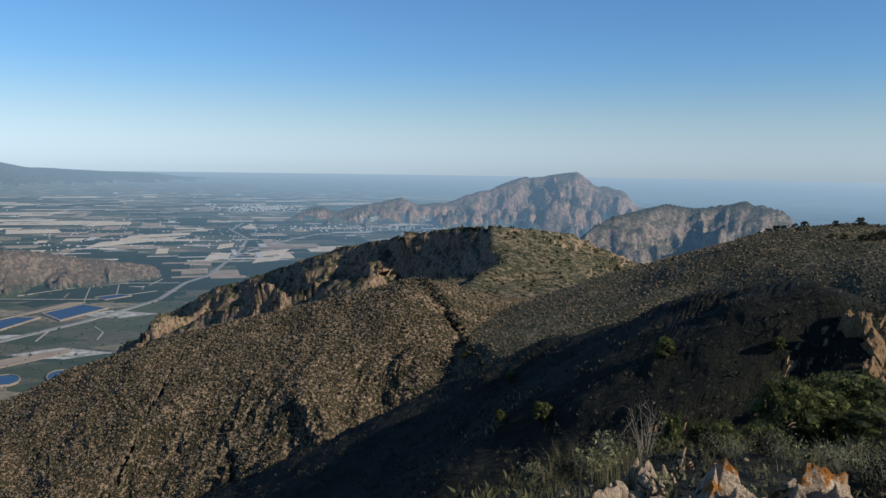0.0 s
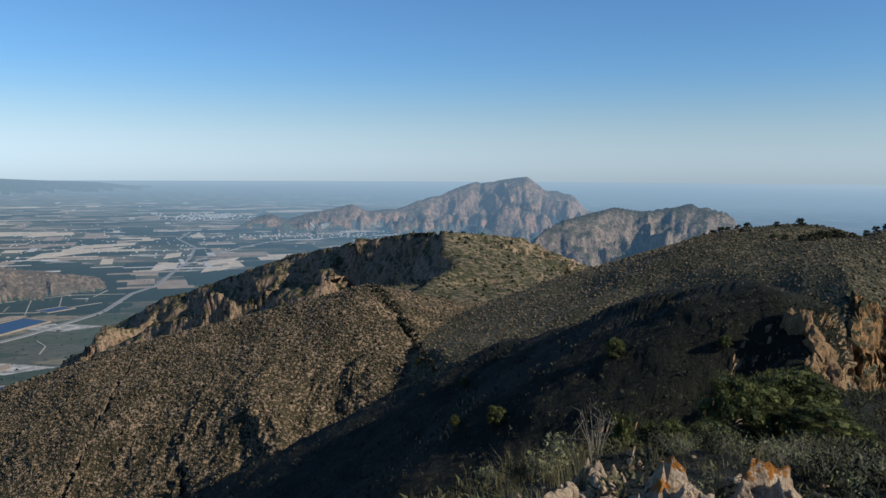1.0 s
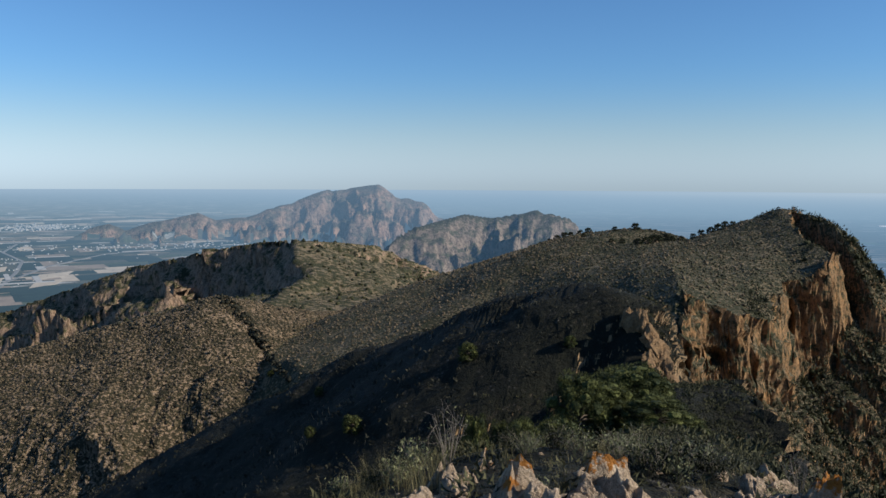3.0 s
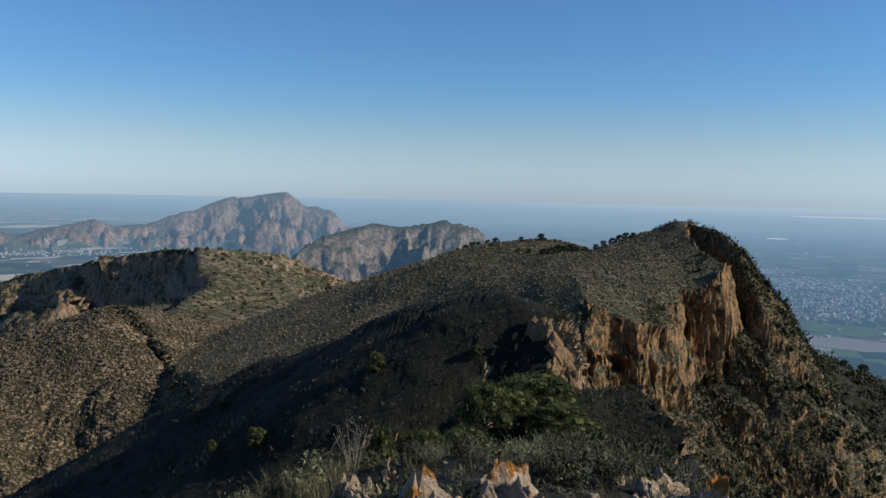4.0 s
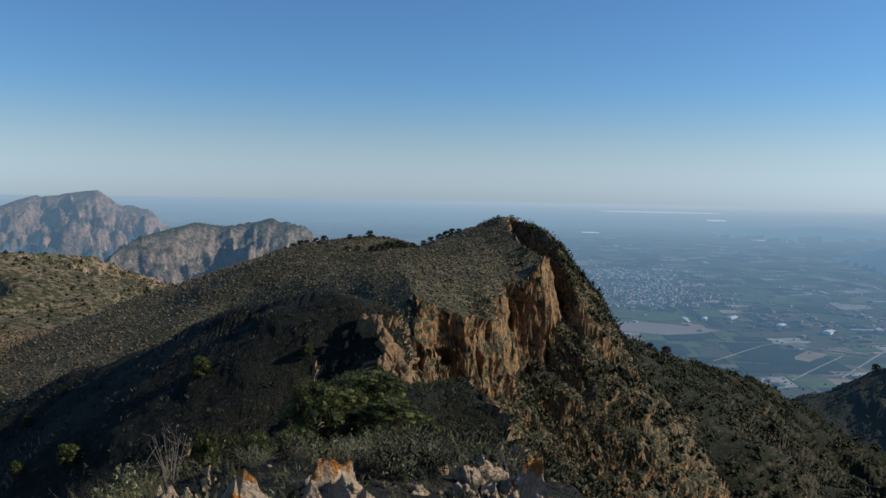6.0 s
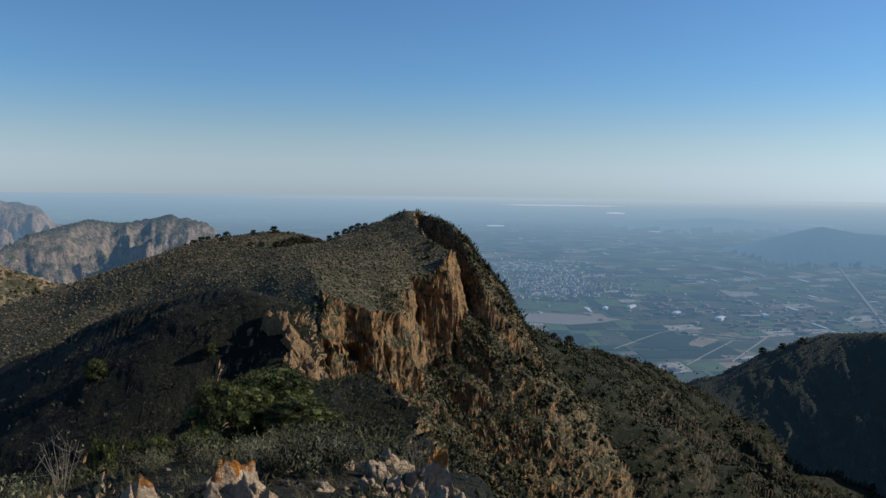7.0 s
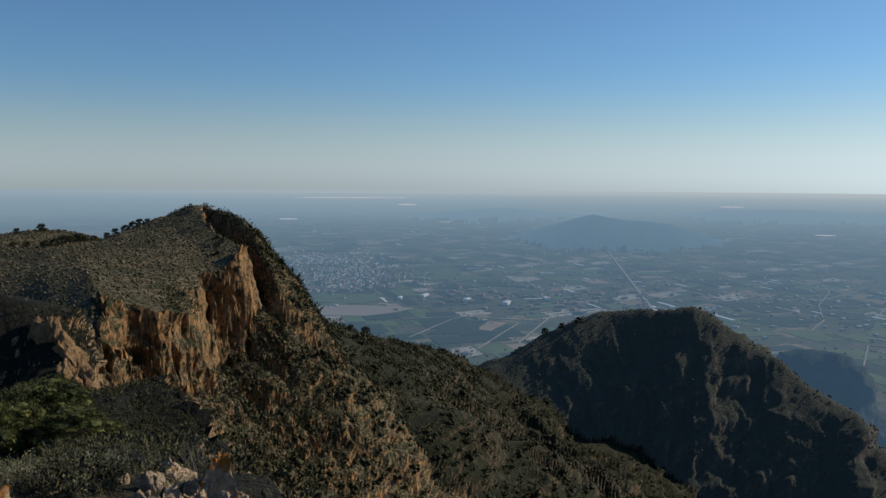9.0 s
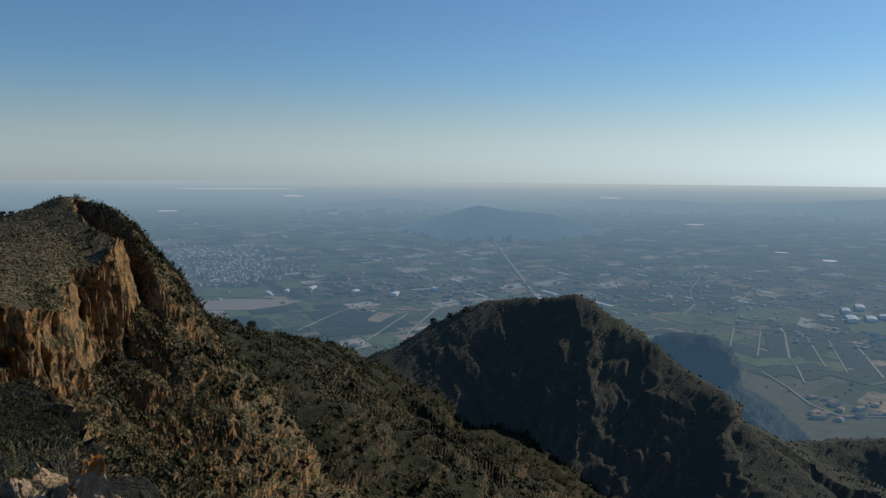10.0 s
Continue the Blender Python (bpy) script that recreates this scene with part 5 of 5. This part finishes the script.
field("lake", [(44.6, -9.0), (47.0, -8.85), (50.0, -8.9), (52.9, -9.1), (51.2, -9.45), (49.3, -9.65), (46.0, -9.55), (44.9, -9.3)], MUD, "long shallow grey-brown lake at the mountain's foot", "lake")
for corners in ([(-16.9, -6.75), (-15.2, -6.55), (-15.0, -6.2), (-16.5, -6.3)], [(-13.4, -6.5), (-11.4, -6.25), (-10.9, -5.95), (-13.0, -6.1)], [(-13.6, -6.95), (-12.0, -6.75), (-11.6, -6.5), (-13.3, -6.65)], [(-24.5, -5.7), (-19.0, -5.2), (-18.2, -5.0), (-23.5, -5.3)],
                [(-22.0, -5.1), (-18.0, -4.9), (-17.6, -4.75), (-21.5, -4.9)], [(-29, -4.6), (-25.8, -4.6), (-26.0, -4.4), (-29, -4.35)], [(-16.0, -5.9), (-14.9, -5.75), (-14.8, -5.5), (-15.8, -5.6)], [(-24.3, -4.2), (-21.5, -4.1), (-21.6, -3.95), (-24, -4.0)]):
    field("pale_plot", corners, PALE, "pale ploughed plot on the plain")
for corners in ([(-25.9, -9.05), (-23.6, -8.95), (-23.7, -8.1), (-25.0, -8.2)], [(-23.3, -8.9), (-21.5, -8.75), (-22.0, -8.1), (-23.4, -8.1)], [(-27.5, -9.4), (-26.2, -9.2), (-26.5, -8.9), (-28.5, -9.1)], [(53.8, -11.0), (55.9, -9.95), (58.2, -10.0), (57.4, -10.9)],
                [(86.0, -12.0), (85.6, -10.5), (87.0, -10.5), (87.6, -11.9)], [(88.2, -12.0), (87.4, -10.6), (88.3, -10.6), (89.3, -12.0)], [(90.6, -12.2), (89.7, -10.8), (91.0, -10.8), (92.4, -12.2)], [(46, -8.3), (47.6, -7.7), (50, -7.9), (49.5, -8.4)]):
    field("crop_field", corners, CROP, "dark orchard block with straight edges")
for corners in ([(45.4, -8.6), (46.2, -7.9), (49.5, -8.0), (51.0, -8.4), (49.0, -8.75)], [(83.5, -9.6), (84.0, -8.7), (88.0, -8.8), (87.5, -9.7)], [(53.8, -7.1), (54.8, -6.2), (56.0, -6.2), (55.5, -7.0)], [(90.8, -9.9), (90.5, -9.2), (94, -9.2), (94, -9.9)]):
    field("green_field", corners, MEADOW, "green field on the plain")
for corners in ([(-30, -13.1), (-25.6, -12.5), (-25.5, -12.2), (-30, -12.6)], [(-29.5, -10.0), (-25.5, -9.2), (-24.5, -9.25), (-28, -9.8)], [(57.3, -10.6), (58.4, -10.0), (59.6, -10.1), (58.5, -10.7)]):
    field("bare_plot", corners, EARTH, "bare reddish-brown earth plot")


def true_spot(x, y, lift=0.0):
    """Place on the drawn-together plain of a point given by its true distances."""
    true = math.hypot(x, y)
    r = true if true < TRUE else TRUE + (true - TRUE) * SQUEEZE / (true - TRUE + SQUEEZE)
    return (x / true * r, y / true * r, EYE - DEPTH * r / true + lift)


def patchwork(name, n, az, km, long, wide, turn, material, label, lift=0.8):
    """Many straight-edged plots laid out along one grid direction, as one mesh."""
    pieces, c, s = [], math.cos(turn), math.sin(turn)
    for _ in range(n):
        a, d = radians(rng.uniform(*az)), 1000 * math.exp(rng.uniform(math.log(km[0]), math.log(km[1])))
        x0, y0 = d * math.sin(a), d * math.cos(a)
        l, w = rng.uniform(*long) * (0.6 + d / 9000), rng.uniform(*wide) * (0.6 + d / 9000)
        if rng.random() < 0.3:
            l, w = w, l
        rim = [(-l, -w), (0, -w), (l, -w), (l, 0), (l, w), (0, w), (-l, w), (-l, 0)]
        v = [true_spot(x0 + (c * p - s * q) / 2, y0 + (s * p + c * q) / 2, lift) for p, q in rim]
        v += [(p[0], p[1], p[2] - 2) for p in v]
        pieces.append((v, [list(range(8))] + [[i, i + 8, (i + 1) % 8 + 8, (i + 1) % 8] for i in range(8)]))
    return tagged(new(name, mesh_of(name, *joined(pieces), material)), label, "fields", kind="stuff")


patchwork("pale_plots", 95, (-32, 14), (3.4, 11), (140, 420), (40, 150), 0.3, PALE, "patchwork of pale bare plots on the plain")
patchwork("earth_plots", 150, (-32, 14), (3.0, 11), (120, 360), (50, 160), 0.3, EARTH, "patchwork of brown ploughed plots on the plain", 1.0)
patchwork("orchard_blocks", 300, (-32, 14), (2.6, 11), (140, 380), (60, 200), 0.3, CROP, "patchwork of dark orchard blocks on the plain", 1.2)
patchwork("white_greenhouses", 90, (-32, 14), (3.6, 12), (80, 260), (14, 40), 0.3, WALLS, "long white plastic greenhouses among the fields", 2.2)
patchwork("green_plots", 200, (40, 95), (1.9, 8), (90, 260), (40, 130), 0.9, MEADOW, "patchwork of green plots on the plain", 1.0)
patchwork("orchard_blocks", 220, (40, 95), (1.8, 8), (90, 260), (40, 130), 0.9, CROP, "patchwork of dark orchard blocks on the hazy plain", 1.2)
patchwork("earth_plots", 45, (40, 95), (1.9, 8), (80, 200), (30, 100), 0.9, EARTH, "patchwork of brown ploughed plots on the hazy plain", 0.8)
patchwork("white_greenhouses", 80, (42, 95), (2.6, 9), (40, 130), (8, 18), 0.9, PLASTIC, "long white plastic greenhouses on the hazy plain", 2.2)


def block(at, size, turn):
    """A small house block: vertices and faces of a box with a low gabled roof."""
    x, y, z = size[0] / 2, size[1] / 2, size[2]
    raw = [(-x, -y, -1), (x, -y, -1), (x, y, -1), (-x, y, -1), (-x, -y, z), (x, -y, z), (x, y, z), (-x, y, z), (-x, 0, z * 1.3), (x, 0, z * 1.3)]
    c, s = math.cos(turn), math.sin(turn)
    v = [(at[0] + c * a - s * b, at[1] + s * a + c * b, at[2] + h) for a, b, h in raw]
    return v, [[0, 1, 5, 4], [2, 3, 7, 6], [1, 2, 6, 9, 5], [3, 0, 4, 8, 7]], [[4, 5, 9, 8], [6, 7, 8, 9]]


def town(name, n, az, el, spread, material, label, low=8, high=22, tall=6):
    """Many far-off houses scattered about a centre, as one mesh."""
    pieces = []
    for _ in range(n):
        a, e = az + rng.normal(0, spread[0]), min(el + rng.normal(0, spread[1]), -2.2)
        p = plain_spot(a, e, 0.5)
        k = shrink(p)
        size = (rng.uniform(low, high) * k, rng.uniform(low, high) * k, rng.uniform(3, tall) * k)
        v, walls, roof = block(p, size, rng.uniform(0, 3))
        pieces.append((v, walls + roof))
    return tagged(new(name, mesh_of(name, *joined(pieces), material)), label, "buildings", kind="stuff")


town("town_buildings", 420, 47.5, -6.8, (2.4, 0.5), WALLS, "pale houses of a town on the plain", 5, 13, 8)
town("town_roofs", 280, 48.5, -6.7, (2.6, 0.5), ROOFS, "clay-roofed houses of a town on the plain", 6, 15, 7)
town("village_buildings", 160, 47.0, -5.6, (2.0, 0.3), WALLS, "scattered pale houses outside the town", 9, 26, 6)
town("white_town", 240, -13.0, -3.05, (1.2, 0.10), WALLS, "white town far out on the plain", 9, 22, 10)
town("foothill_town", 150, -5.0, -4.45, (4.5, 0.12), WALLS, "white houses at the far mountain's foot", 7, 17, 6)
town("foothill_town", 60, 10.5, -4.3, (2.0, 0.15), WALLS, "white houses seen past the rocky ridge", 9, 24, 8)
town("farm_buildings", 200, -20.0, -4.4, (6.0, 0.7), WALLS, "scattered white farm buildings", 4, 11, 4)
town("farm_buildings", 70, -22.0, -5.3, (5.0, 0.25), WALLS, "white sheds behind the low hills", 5, 13, 4)
town("farm_buildings", 200, 70.0, -6.5, (11.0, 1.5), WALLS, "scattered farmhouses on the hazy plain", 6, 17, 5)
town("farm_buildings", 150, 84.0, -7.2, (6.0, 1.2), WALLS, "scattered white farmhouses and sheds", 6, 18, 5)
town("farm_roofs", 120, 62.0, -8.2, (5.5, 0.7), ROOFS, "farmhouses with clay roofs on the plain", 9, 28, 7)
pts = np.array([plain_spot(a, e, 0) for a, e in zip(rng.uniform(-32, 95, 5200), -2.8 - 11.5 * rng.random(5200) ** 1.6)])
sizes = rng.uniform(3, 9, len(pts)) * np.array([shrink(p) for p in pts])
clumps("plain_trees", pts, sizes, HEDGE, "dark trees and hedges scattered over the plain", "trees", 1, 0.8)


def shed(az, el, size, turn, label, name="farm_building", walls=WALLS, roof=ROOFS):
    """A farm building with walls and a low roof of its own."""
    p = plain_spot(az, el, 0.3)
    k = shrink(p)
    ob = thing(name, label, "building", "farm buildings", Matrix.Translation(p) @ pose(0, 0, 0, 0, 0, turn))
    v, w, r = block((0, 0, 0), tuple(s * k for s in size), 0)
    part("wall", mesh_of("wall", v, w, walls), ob)
    part("roof", mesh_of("roof", v[4:], [[i - 4 for i in q] for q in r], roof), ob)
    return ob


for az, el, w, d, h, turn in ((90.4, -8.6, 60, 24, 7, 5), (91.2, -8.3, 70, 26, 7, 5), (90.8, -9.1, 80, 30, 8, 8), (91.9, -9.0, 60, 26, 7, 5), (92.6, -8.8, 40, 24, 7, 5), (56.7, -8.5, 46, 22, 6, 20), (59.6, -8.7, 52, 24, 7, 15), (51.8, -8.4, 40, 16, 6, 30), (53.6, -8.2, 50, 18, 6, 12), (62.5, -8.3, 42, 18, 6, 40)):
    shed(az, el, (w, d, h), turn, "long white greenhouse shed on the plain", "greenhouse", PLASTIC, PLASTIC)
for i in range(46):
    az, el = (rng.uniform(86, 93.5), rng.uniform(-11.0, -9.7)) if i < 20 else (rng.uniform(88.2, 93.6), rng.uniform(-15.6, -14.2)) if i < 38 else (rng.uniform(55.2, 57.2), rng.uniform(-12.6, -12.0))
    shed(az, el, (rng.uniform(9, 24), rng.uniform(8, 14), rng.uniform(3, 7)), rng.uniform(0, 180), "whitewashed farmhouse with a clay roof")
